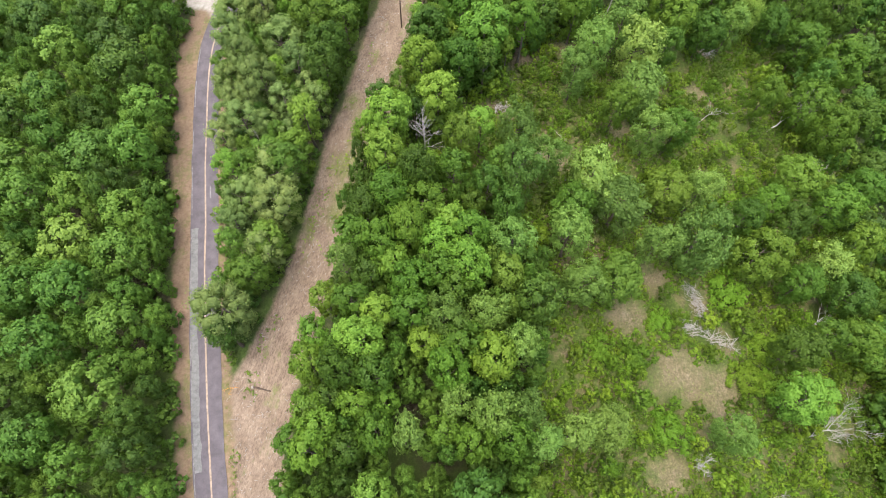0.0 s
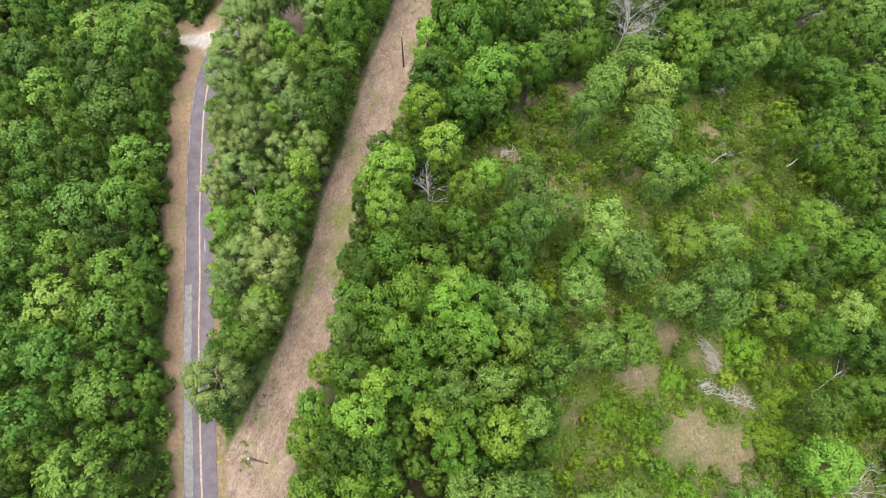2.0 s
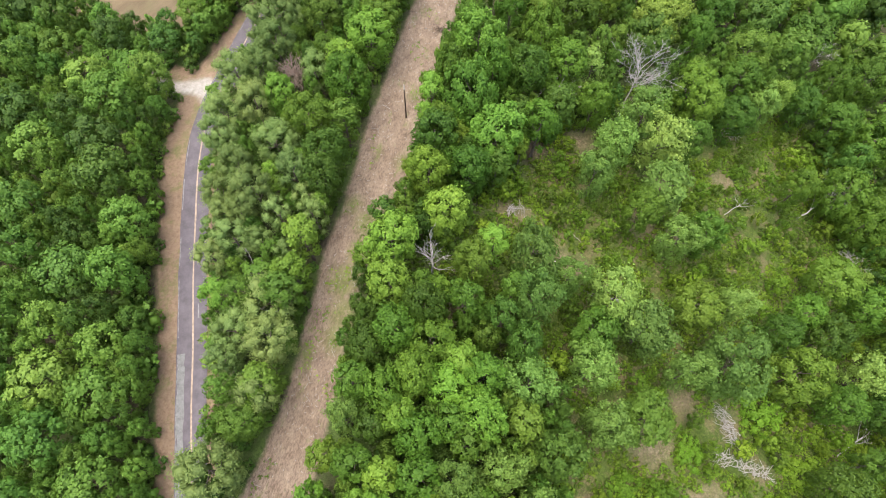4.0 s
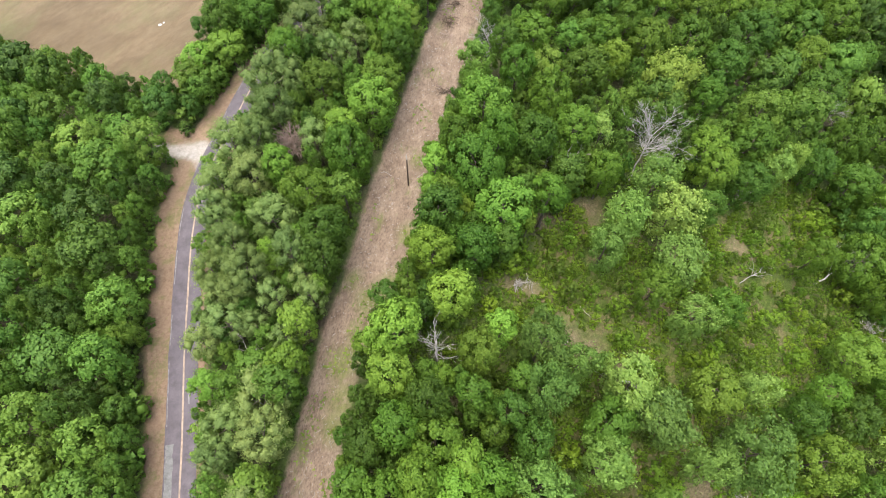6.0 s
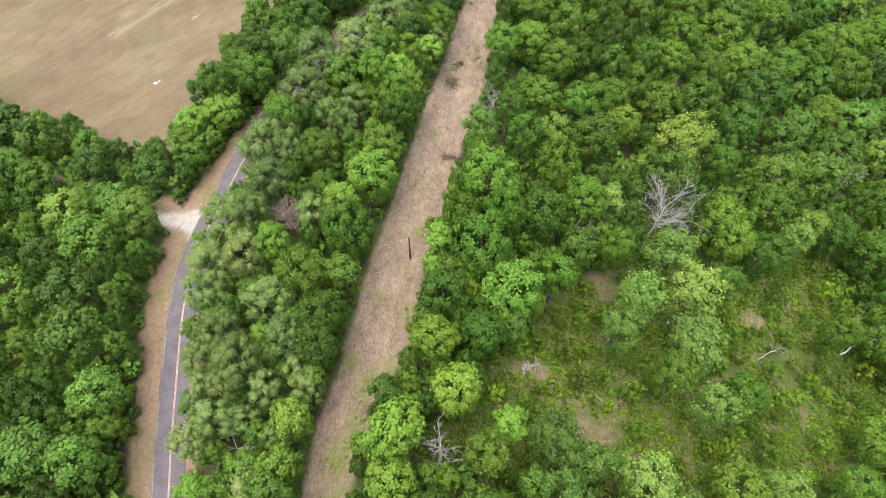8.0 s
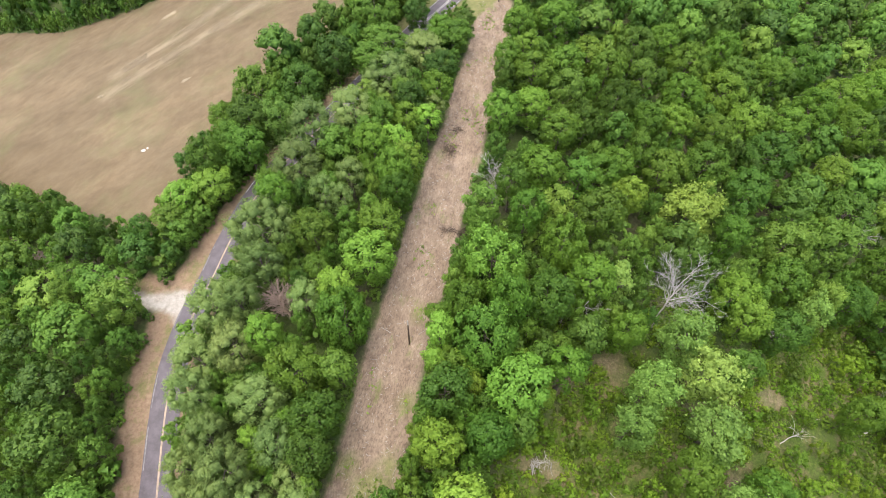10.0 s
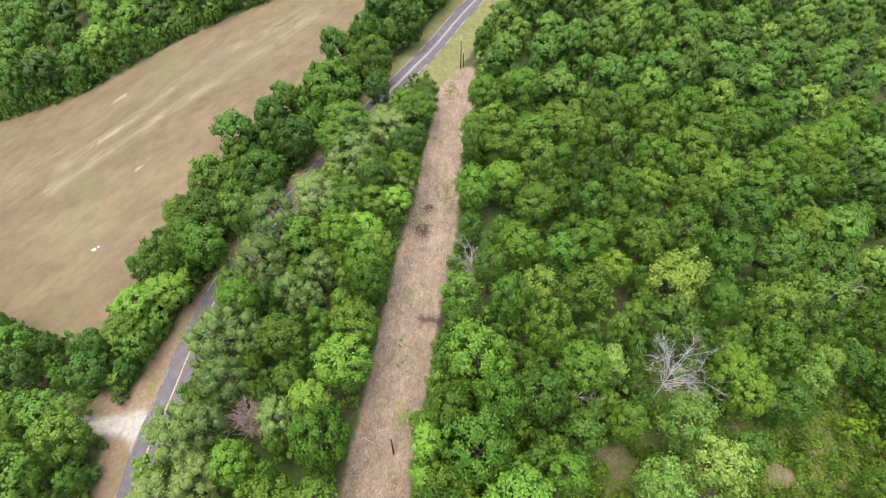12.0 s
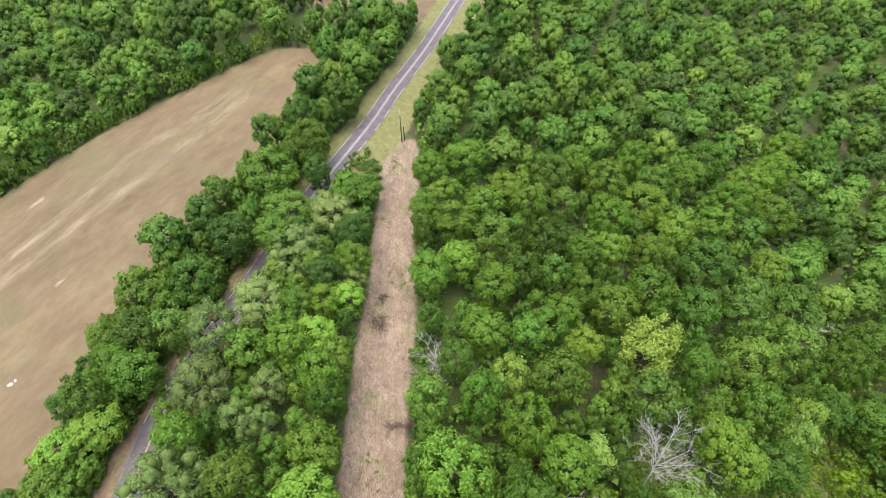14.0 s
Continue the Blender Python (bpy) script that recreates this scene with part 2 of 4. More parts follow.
WHITE = surface_material("worn_white_paint", [(0.38, (0.11, 0.10, 0.105)), (0.58, (0.20, 0.19, 0.19)), (0.85, (0.36, 0.35, 0.345))], 1.5)
FADED = surface_material("faded_road_paint", [(0.35, (0.17, 0.155, 0.15)), (0.55, (0.33, 0.31, 0.295)), (0.85, (0.50, 0.48, 0.46))], 1.2)
ROCK = surface_material("pale_rock", [(0.3, (0.34, 0.32, 0.29)), (0.7, (0.58, 0.55, 0.51))], 2.0)
STRAW = surface_material("pale_straw", [(0.3, (0.155, 0.120, 0.075)), (0.5, (0.210, 0.166, 0.108)), (0.8, (0.280, 0.228, 0.155))], 1.5, 7.0)
ORANGE = surface_material("orange_plastic", [(0.3, (0.55, 0.22, 0.02)), (0.7, (0.75, 0.34, 0.04))], 3.0, 9.0, 0.5)

# ---- lie of the land ----
LAND = (0.54, -7.9, 2.5, -19.91, 5.79, -3.07, -1.84, 0.1, 2.01, -0.28)


def height(x, y):
    """Ground height: a ridge that carries road and cleared strip and falls away to both sides."""
    u, v = 1.7 * np.tanh(np.asarray(x) / 170.0), 1.9 * np.tanh((np.asarray(y) - 120.0) / 190.0)
    c = LAND
    return c[0] + c[1] * u + c[2] * v + c[3] * u * u + c[4] * u * v + c[5] * v * v + c[6] * u**3 + c[7] * u * u * v + c[8] * u * v * v + c[9] * v**3


ROAD = [(-12, -150), (-30, -60), (-38.5, -15), (-42.5, 2), (-46.1, 19.4), (-50.3, 42.6), (-52.3, 56), (-55.0, 72), (-57.0, 86), (-58.6, 98), (-59.1, 108), (-58.2, 117),
        (-55.4, 127.6), (-52.4, 140), (-47.0, 155), (-38.0, 168.5), (-28.1, 183.5), (-11.4, 210.0), (-3.2, 221.5), (7.5, 236.7), (18.4, 254.7), (32.6, 276.9), (51.1, 309.4), (75, 352), (115, 430), (240, 640), (500, 1000)]
STRIP_LEFT = [(-60, -24), (-20, -34), (0, -39.4), (19, -42.5), (27, -38.7), (36, -35.2), (42, -33), (55, -30), (70, -27.6), (77, -26.6), (85, -24), (96, -21.5), (110, -19), (121, -16), (125, -14.9), (142, -10.7), (162, -5.6),
              (175, -1.4), (184, 0), (193, 2.9), (214, 7.6), (227, 8)]
STRIP_RIGHT = [(-60, -16), (-20, -26), (0, -30), (19, -29), (26, -28), (36, -25), (49, -23), (69, -20), (77, -18), (85, -12), (97, -10), (110, -8), (121, -5), (125, -3), (142, 0.5), (160, 5.5), (175, 9), (185, 10), (191, 12.5), (213, 17.8), (227, 19)]
FIELD = [(-230, 215), (-141, 178), (-127, 165), (-116, 159), (-96, 150), (-83, 143), (-72, 141), (-66, 156), (-60, 178), (-50, 198), (-35, 213), (-18, 240), (-3, 270), (-8, 287), (-20, 292),
         (-48.6, 281), (-78.3, 271), (-96.4, 261.6), (-112.7, 250.6), (-141.7, 244.8), (-200, 262), (-260, 265)]
FAR_FIELD = [(-6, 308), (14, 301), (30, 293), (41, 302), (62, 342), (95, 420), (40, 440), (-5, 380)]
DRIVE = [(-57.4, 123.2), (-61, 123.2), (-68, 125.5), (-75, 128.4), (-84, 131.2), (-94, 135), (-107, 141.5), (-130, 153), (-160, 166), (-230, 180)]
WINDROW_A = [(-106.4, 209.0), (-88.5, 225.6), (-68.7, 247.7), (-50.5, 257.5), (-35.3, 268.8)]
WINDROW_B = [(-106.1, 198.9), (-94.4, 209.2), (-74.1, 226.4), (-49.5, 247.1), (-31.2, 263.4)]
CLEARING = [(19, -30), (110, -30), (120, 40), (112, 120), (92, 128), (66, 116), (34, 112), (20, 100), (6, 84), (-2, 72), (14, 62), (10, 52), (24, 50), (22, 34), (20, 20)]


def curve_through(points, step=1.0):
    """A smooth line through points, as an array of places about one step apart."""
    p = np.array(points, float)
    p = np.vstack([2 * p[0] - p[1], p, 2 * p[-1] - p[-2]])
    out = []
    for a, b, c, d in zip(p, p[1:], p[2:], p[3:]):
        n = max(2, int(np.linalg.norm(c - b) / step))
        t = np.linspace(0, 1, n, endpoint=False)[:, None]
        out.append(0.5 * (2 * b + (c - a) * t + (2 * a - 5 * b + 4 * c - d) * t**2 + (3 * b - a - 3 * c + d) * t**3))
    return np.vstack(out + [p[-2:-1]])


ROAD_LINE = curve_through(ROAD)
DRIVE_LINE = curve_through(DRIVE)


def inside(poly, x, y):
    x, y = np.asarray(x, float), np.asarray(y, float)
    res = np.zeros(x.shape, bool)
    for (xa, ya), (xb, yb) in zip(poly, poly[1:] + poly[:1]):
        cross = (ya > y) != (yb > y)
        res ^= cross & (x < xa + (y - ya) * (xb - xa) / ((yb - ya) or 1e-9))
    return res


def off_line(line, x, y):
    """Distance from a line, and the side (positive: to its right)."""
    x, y = np.atleast_1d(np.asarray(x, float)), np.atleast_1d(np.asarray(y, float))
    d, s = np.full(x.shape, 1e9), np.zeros(x.shape)
    tangent = np.gradient(line, axis=0)
    for k in range(0, x.size, 4000):
        xs, ys = x.ravel()[k:k + 4000], y.ravel()[k:k + 4000]
        r2 = (xs[:, None] - line[None, :, 0]) ** 2 + (ys[:, None] - line[None, :, 1]) ** 2
        n = r2.argmin(1)
        d.ravel()[k:k + 4000] = np.sqrt(r2[np.arange(len(xs)), n])
        s.ravel()[k:k + 4000] = tangent[n, 1] * (xs - line[n, 0]) - tangent[n, 0] * (ys - line[n, 1])
    return d, np.sign(s)


def edge_of(poly, x, y):
    """Distance to the outline of a polygon, positive inside."""
    line = np.array(poly + poly[:1], float)
    x, y = np.asarray(x, float), np.asarray(y, float)
    d = np.full(x.shape, 1e9)
    for a, b in zip(line, line[1:]):
        ab = b - a
        k = np.clip(((x - a[0]) * ab[0] + (y - a[1]) * ab[1]) / (ab @ ab), 0, 1)
        d = np.minimum(d, np.hypot(x - a[0] - k * ab[0], y - a[1] - k * ab[1]))
    return np.where(inside(poly, x, y), d, -d)


def strip_edges(y):
    l, r = np.array(STRIP_LEFT), np.array(STRIP_RIGHT)
    return np.interp(y, l[:, 0], l[:, 1]), np.interp(y, r[:, 0], r[:, 1])


def in_strip(x, y):
    """Metres inside the cleared strip, negative outside."""
    l, r = strip_edges(y)
    return np.minimum(np.minimum(x - l, r - x), np.minimum(226.0 - y, y + 60.0))


# ---- mesh helpers ----
def mesh_of(name, verts, faces, material, smooth=False, **attributes):
    """A mesh from arrays; faces all have the same number of corners. attributes: one number a vertex."""
    verts, faces = np.asarray(verts, np.float32), np.asarray(faces, np.int32)
    me = bpy.data.meshes.new(name)
    k = faces.shape[1]
    me.vertices.add(len(verts))
    me.vertices.foreach_set("co", verts.ravel())
    me.loops.add(faces.size)
    me.loops.foreach_set("vertex_index", faces.ravel())
    me.polygons.add(len(faces))
    me.polygons.foreach_set("loop_start", np.arange(0, faces.size, k, dtype=np.int32))
    for key, values in attributes.items():
        me.attributes.new(key, "FLOAT", "POINT").data.foreach_set("value", np.asarray(values, np.float32))
    me.update(calc_edges=True)
    if smooth:
        me.polygons.foreach_set("use_smooth", np.ones(len(faces), bool))
    me.materials.append(material)
    return me


def part_of(name, me, parent, label="", at=None):
    ob = new(name, me)
    ob.parent = parent
    if at is not None:
        ob.matrix_basis = at
    return tagged(ob, label)


def thing(name, label, category, group="", at=None):
    ob = new(name)
    ob.empty_display_size = 0.5
    if at is not None:
        ob.matrix_basis = at
    return tagged(ob, label, category, group)


def tube(points, radii, sides=6):
    """A tapered limb along points: vertices and quads, closed by tiny ends."""
    p = np.asarray(points, float)
    d = np.gradient(p, axis=0)
    d /= np.linalg.norm(d, axis=1)[:, None] + 1e-9
    ref = np.where(np.abs(d[:, 2:3]) > 0.9, (1.0, 0, 0), (0, 0, 1.0))
    u = np.cross(d, ref)
    u /= np.linalg.norm(u, axis=1)[:, None] + 1e-9
    w = np.cross(d, u)
    a = np.linspace(0, 2 * np.pi, sides, endpoint=False)
    ring = np.cos(a)[None, :, None] * u[:, None] + np.sin(a)[None, :, None] * w[:, None]
    v = (p[:, None] + ring * np.asarray(radii, float)[:, None, None]).reshape(-1, 3)
    f = []
    for i in range(len(p) - 1):
        for j in range(sides):
            k = (j + 1) % sides
            f.append((i * sides + j, i * sides + k, (i + 1) * sides + k, (i + 1) * sides + j))
    n = len(p) - 1
    for j in range(1, sides - 1, 2):
        f.append((n * sides, n * sides + j, n * sides + j + 1, n * sides + (j + 2) % sides))
    return v, np.array(f)


def joined(pieces):
    vs, fs, n = [], [], 0
    for v, f in pieces:
        vs.append(v)
        fs.append(np.asarray(f) + n)
        n += len(v)
    return np.vstack(vs), np.vstack(fs)


def ribbon(line, offsets, lift):
    """A sheet along a line, draped over the ground; offsets: metres to the right, one row a place."""
    line = np.asarray(line)
    t = np.gradient(line, axis=0)
    t /= np.linalg.norm(t, axis=1)[:, None]
    side = np.stack([t[:, 1], -t[:, 0]], 1)
    off = np.asarray(offsets, float)
    if off.ndim == 1:
        off = np.tile(off, (len(line), 1))
    xy = line[:, None] + side[:, None] * off[..., None]
    mid = height(line[:, 0], line[:, 1])
    z = np.repeat(mid[:, None], off.shape[1], 1) * 0.6 + height(xy[..., 0], xy[..., 1]) * 0.4 + lift
    n, m = off.shape
    v = np.dstack([xy, z]).reshape(-1, 3)
    i, j = np.meshgrid(np.arange(n - 1), np.arange(m - 1), indexing="ij")
    a = (i * m + j).ravel()
    return v, np.stack([a, a + 1, a + m + 1, a + m], 1)


# ---- ground: one sheet, fine where it is seen, out to the horizon ----
def stretch(lo, hi, step, far):
    mid = np.arange(lo, hi + step, step)
    out = np.cumsum(step * 1.22 ** np.arange(1, 40))
    out = out[out < far]
    return np.concatenate([(mid[0] - out)[::-1], mid, mid[-1] + out])


gx, gy = stretch(-170, 130, 1.5, 4000), stretch(-20, 320, 1.5, 4000)
GX, GY = np.meshgrid(gx, gy)
fx, fy = GX.ravel(), GY.ravel()
GZ = height(fx, fy)
rough = np.array([noise.fractal(Vector((x * 0.11, y * 0.11, 0)), 0.9, 2.0, 4) for x, y in zip(fx, fy)])
d_road, s_road = off_line(ROAD_LINE, fx, fy)
d_drive, _ = off_line(DRIVE_LINE, fx, fy)
flat = np.clip((np.minimum(d_road - 3.5, d_drive - 2.0)) / 5.0, 0, 1)
GZ = GZ + rough * 0.28 * flat
near_line = ROAD_LINE[np.array([((ROAD_LINE - (x, y)) ** 2).sum(1).argmin() if d < 9 else 0 for x, y, d in zip(fx, fy, d_road)])]
bed = height(near_line[:, 0], near_line[:, 1]) * 0.6 + height(fx, fy) * 0.4 - 0.10
blend = np.clip((d_road - 3.6) / 4.0, 0, 1)
GZ = np.where(d_road < 9, bed * (1 - blend) + GZ * blend, GZ)
nxg, nyg = len(gx), len(gy)
ii, jj = np.meshgrid(np.arange(nyg - 1), np.arange(nxg - 1), indexing="ij")
q = (ii * nxg + jj).ravel()
ground = tagged(new("ground", mesh_of("ground", np.stack([fx, fy, GZ], 1), np.stack([q, q + 1, q + nxg + 1, q + nxg], 1), GROUND, smooth=True)),
                "ridge of leaf litter, mulched soil, dry verge grass and hay stubble", "ground", kind="structure")


def soft(d, w=3.0):
    return np.clip(0.5 + d / w, 0, 1)


strip_mask = soft(in_strip(fx, fy) + 0.6)
field_mask = np.maximum(soft(edge_of(FIELD, fx, fy)), soft(edge_of(FAR_FIELD, fx, fy)))
tri = np.clip((fy - 205) / 12, 0, 1)
WEST_VERGE = ((0, 45, 75, 120, 126, 140, 150, 175, 200, 225), (5.7, 6.2, 7.4, 8.6, 8.6, 7.0, 5.4, 5.2, 5.8, 6.8))
verge_mask = np.maximum(soft(np.where(s_road < 0, np.interp(fy, *WEST_VERGE) + 0.6, 4.8 + 7.0 * tri) - d_road), soft(np.where(fx > -72, 4.0, 0.9) - d_drive))
clear_mask = soft(edge_of(CLEARING, fx, fy), 8.0)
zone = ground.data.color_attributes.new("zone", "FLOAT_COLOR", "POINT")
zone.data.foreach_set("color", np.stack([strip_mask, field_mask, verge_mask, clear_mask], 1).astype(np.float32).ravel())


BARE = [(16.8, 87, 3.5), (1.5, 64.5, 4.5), (31.5, 108, 5), (75, 118, 3.5), (44.3, 87.6, 5), (24, 77, 4), (40.5, 37.5, 6.5), (61, 18, 6.5), (20.8, 45.5, 4.5), (48, 47.5, 5), (52, 26, 9), (46.5, 4.6, 6), (62, 24, 6), (88, 70, 3.5), (10, 60, 3.5), (50.2, 99, 3.5), (54.6, 85, 4.5), (20.3, 104, 4), (28.2, 75, 4), (12.2, 88, 3.5), (70, 104, 4)]


WEEDY = [(-15.9, 84.1, 3.6), (-18.6, 83.4, 3.2), (-14.1, 87.4, 2.4), (-21.7, 87.9, 2.4), (-20.7, 71.4, 3.2), (-23.0, 70.0, 3.4), (-21.9, 63.1, 4.0), (-20.0, 76.2, 2.8), (-23.1, 58.3, 3.6), (-29.2, 55.2, 2.0), (-10.7, 99.3, 2.2), (-8.5, 118.0, 2.0)]


def weedy_at(x, y):
    """How green the cleared strip is with weeds: 1 in the middle of a patch."""
    best = np.zeros(np.shape(x))
    for a, b, c in WEEDY:
        best = np.maximum(best, np.clip(1.1 - np.hypot(x - a, (y - b) * 0.8) / c, 0, 1))
    return best


def bare_at(x, y):
    """How bare the clearing's soil is: 1 in the middle of a patch."""
    best = np.zeros(np.shape(x))
    for a, b, c in BARE:
        best = np.maximum(best, np.clip(1.05 - np.hypot((x - a) * 0.85, y - b) / c, 0, 1))
    return best


ground.data.attributes.new("bare", "FLOAT", "POINT").data.foreach_set("value", bare_at(fx, fy).astype(np.float32))
MOUTH = [(-75, 127.2), (-70, 125), (-64, 125.2), (-60, 125.5), (-57.6, 122), (-58.6, 116), (-60.6, 116.5), (-62.5, 119.8), (-66, 121), (-71, 122.2)]
ground.data.attributes.new("gravel", "FLOAT", "POINT").data.foreach_set("value", soft(edge_of(MOUTH, fx, fy), 2.6).astype(np.float32))
ground.data.attributes.new("weedy", "FLOAT", "POINT").data.foreach_set("value", weedy_at(fx, fy).astype(np.float32))
band = np.maximum(*(np.clip(1.15 - off_line(curve_through(w), fx, fy)[0] / 3.2, 0, 1) for w in (WINDROW_A, WINDROW_B)))
ground.data.attributes.new("band", "FLOAT", "POINT").data.foreach_set("value", band.astype(np.float32))
ground.data.attributes.new("lush", "FLOAT", "POINT").data.foreach_set("value", np.clip((fy - 178) / 30, 0, 1).astype(np.float32))


def ground_at(x, y):
    """Height of the ground sheet, with its small roughness."""
    return float(height(x, y))


# ---- road, its paint and the gravel drive ----
seen = ROAD_LINE[(ROAD_LINE[:, 1] > -140) & (ROAD_LINE[:, 1] < 700)]
rng = np.random.default_rng(5)
ragged = lambda n, w: np.convolve(rng.normal(0, w, n + 8), np.ones(5) / 5, "same")[4:-4]
wide = np.stack([-3.05 + ragged(len(seen), 0.12), np.full(len(seen), -1.5), np.zeros(len(seen)), np.full(len(seen), 1.5), 3.05 + ragged(len(seen), 0.12)], 1)
road = tagged(new("road", mesh_of("road", *ribbon(seen, wide, 0.02), ASPHALT, smooth=True)), "worn purple-grey asphalt country road", "road", kind="structure")


def paint(name, label, x0, x1, y0, y1, material, broken=0.0, lift=0.03):
    line = curve_through(ROAD, 0.5)
    line = line[(line[:, 1] > y0) & (line[:, 1] < y1)]
    v, f = ribbon(line, np.stack([x0 + ragged(len(line), 0.03), x1 + ragged(len(line), 0.03)], 1), lift)
    if broken:
        keep = np.array([noise.noise(Vector((x * 0.2, y * 0.2, 7.0))) > broken for x, y in line[:-1]])
        f = f[keep]
    return tagged(new(name, mesh_of(name, v, f, material)), label, "road marking", kind="structure")


paint("centre_line", "worn orange-yellow centre line on the asphalt", 0.00, 0.34, -140, 188, YELLOW)
paint("centre_line", "faded pale double centre line on the asphalt", -0.32, -0.10, 188.6, 640, FADED, -0.62)
paint("centre_line", "faded pale double centre line on the asphalt", 0.14, 0.38, 188.6, 640, FADED, -0.62)
paint("edge_line", "broken worn white edge line on the asphalt", 2.62, 2.82, 150, 640, FADED, -0.12)
paint("lane_mark", "short worn white mark on the asphalt", 1.15, 1.45, 62.3, 65.6, WHITE)
paint("edge_line", "broken worn white edge line on the asphalt", -2.92, -2.72, -140, 150, WHITE, -0.12)
paint("edge_line", "broken worn white edge line on the asphalt", -2.92, -2.72, 150.6, 640, FADED, -0.2)
line = curve_through(ROAD, 0.5)
line = line[(line[:, 1] > 5.5) & (line[:, 1] < 56)]
w = ragged(len(line), 0.25)
patch = ribbon(line, np.stack([-2.75 + ragged(len(line), 0.2), -2.1 + w, -1.35 + w * 0.8], 1), 0.034)
tagged(new("sealed_patch", mesh_of("sealed_patch", *patch, SEALED)), "long light grey sealed strip along one lane", "road patch", kind="structure")
line = DRIVE_LINE[DRIVE_LINE[:, 0] < -74]
track = ribbon(line, np.array([-1.2, -0.4, 0.4, 1.2]) + rng.normal(0, 0.15, (len(line), 4)), 0.05)
tagged(new("dirt_track", mesh_of("dirt_track", *track, TRACK, smooth=True)), "narrow dirt track into the trees", "track", kind="structure")

# ---- trees ----
HEART_V = np.array([(1, 0, 0), (-1, 0, 0), (0, 1, 0), (0, -1, 0), (0, 0, 1), (0, 0, -1)], float)
HEART_F = np.array([(0, 2, 4), (2, 1, 4), (1, 3, 4), (3, 0, 4), (2, 0, 5), (1, 2, 5), (3, 1, 5), (0, 3, 5)])


def unit(v):
    return v / (np.linalg.norm(v, axis=-1, keepdims=True) + 1e-9)


def crown_shape(r, R, H, lobes, lobe=0.30, foot=0.14, dome=1.05, low=-0.85, ragged=0.07, taper=0.30, gaps=0.0):
    """The billows of a crown: places, radii and outward directions. A dome above, boughs that narrow towards the foot below."""
    k = np.arange(int(lobes * (1 + gaps)))
    z = 1 - (1 - low) * (k + 0.5) / len(k)
    a = k * 2.39996 + r.uniform(0, 6.28)
    flat = np.sqrt(np.clip(1 - z * z, 0, 1))
    d = unit(np.stack([flat * np.cos(a), flat * np.sin(a), z], 1) + r.normal(size=(len(k), 3)) * 0.10)
    tops = 4
    d = d[np.concatenate([np.arange(tops), tops + np.sort(r.permutation(len(d) - tops)[:lobes - tops])])]
    d[0] = (0, 0, 1)
    up = min(dome * R, 0.55 * H)
    mid = H - up
    size = R * lobe * r.uniform(0.72, 1.28, len(d))
    reach = 1.0 + r.normal(0, ragged, len(d))
    below = np.clip(-d[:, 2], 0, 1)
    flatter = np.where(d[:, 2] < 0, np.sqrt(1 - 0.3 * below) * (1 - taper * below), 1.0)
    wide = (R - 0.75 * size) * reach * flatter / np.maximum(np.where(d[:, 2] < 0, np.hypot(d[:, 0], d[:, 1]), 1.0), 0.35)
    high = np.where(d[:, 2] > 0, (up - 0.75 * size) * reach, mid - foot * H)
    c = np.stack([d[:, 0] * wide, d[:, 1] * wide, mid + d[:, 2] * high], 1)
    return c, size, d


def leaves_on(r, centres, radii, out, count, size, spread=0.4, spiky=1.0, heart=0.66, loose=0.10):
    """Leafy billows: a filler heart in each, toned darker for the crown's inner shade, and leaf sprays over its outer
    side. Vertices, triangles and a tone a vertex.
    """
    n = len(centres)
    c, rad, o = np.repeat(centres, count, 0), np.repeat(radii, count), np.repeat(out, count, 0)
    d = unit(r.normal(size=(n * count, 3)) + o * 0.85 + (0, 0, 0.45))
    far = r.uniform(0.74, 1.06, n * count) + loose * r.exponential(1.0, n * count) * (r.uniform(size=n * count) < 0.3)
    bumps = 1 + 0.17 * np.sin(d[:, 0] * 7 + c[:, 0] * 9) * np.sin(d[:, 1] * 7 + c[:, 1] * 9) + 0.06 * np.sin(d[:, 2] * 13 + c[:, 2] * 5)
    at = c + d * (rad * far * bumps)[:, None]
    nor = unit(d * 0.75 + o * 0.35 + r.normal(size=d.shape) * spread + (0, 0, 0.15))
    u = unit(np.cross(nor, r.normal(size=d.shape)))
    w = np.cross(nor, u)
    s = size * r.uniform(0.6, 1.35, n * count)
    turn = r.uniform(0, 2 * np.pi, (n * count, 1))
    tri = []
    for k in range(3):
        a = turn + k * 2 * np.pi / 3 + r.uniform(-0.35, 0.35, turn.shape)
        tri.append(at + (np.cos(a) * u * spiky + np.sin(a) * w) * s[:, None])
    v = np.stack(tri, 1).reshape(-1, 3)
    f = np.arange(len(v)).reshape(-1, 3)
    billow = r.uniform(0, 1, n)
    tone = np.repeat(np.repeat(billow, count) * 0.45 + r.uniform(0.1, 0.5, n * count), 3)
    hv = (centres[:, None] + HEART_V[None] * (radii * heart)[:, None, None] * r.uniform(0.8, 1.2, (n, 6, 1))).reshape(-1, 3)
    hf = (HEART_F[None] + 6 * np.arange(n)[:, None, None]).reshape(-1, 3) + len(v)
    return np.vstack([v, hv]), np.vstack([f, hf]), np.concatenate([tone, np.repeat(billow * 0.6, 6)])


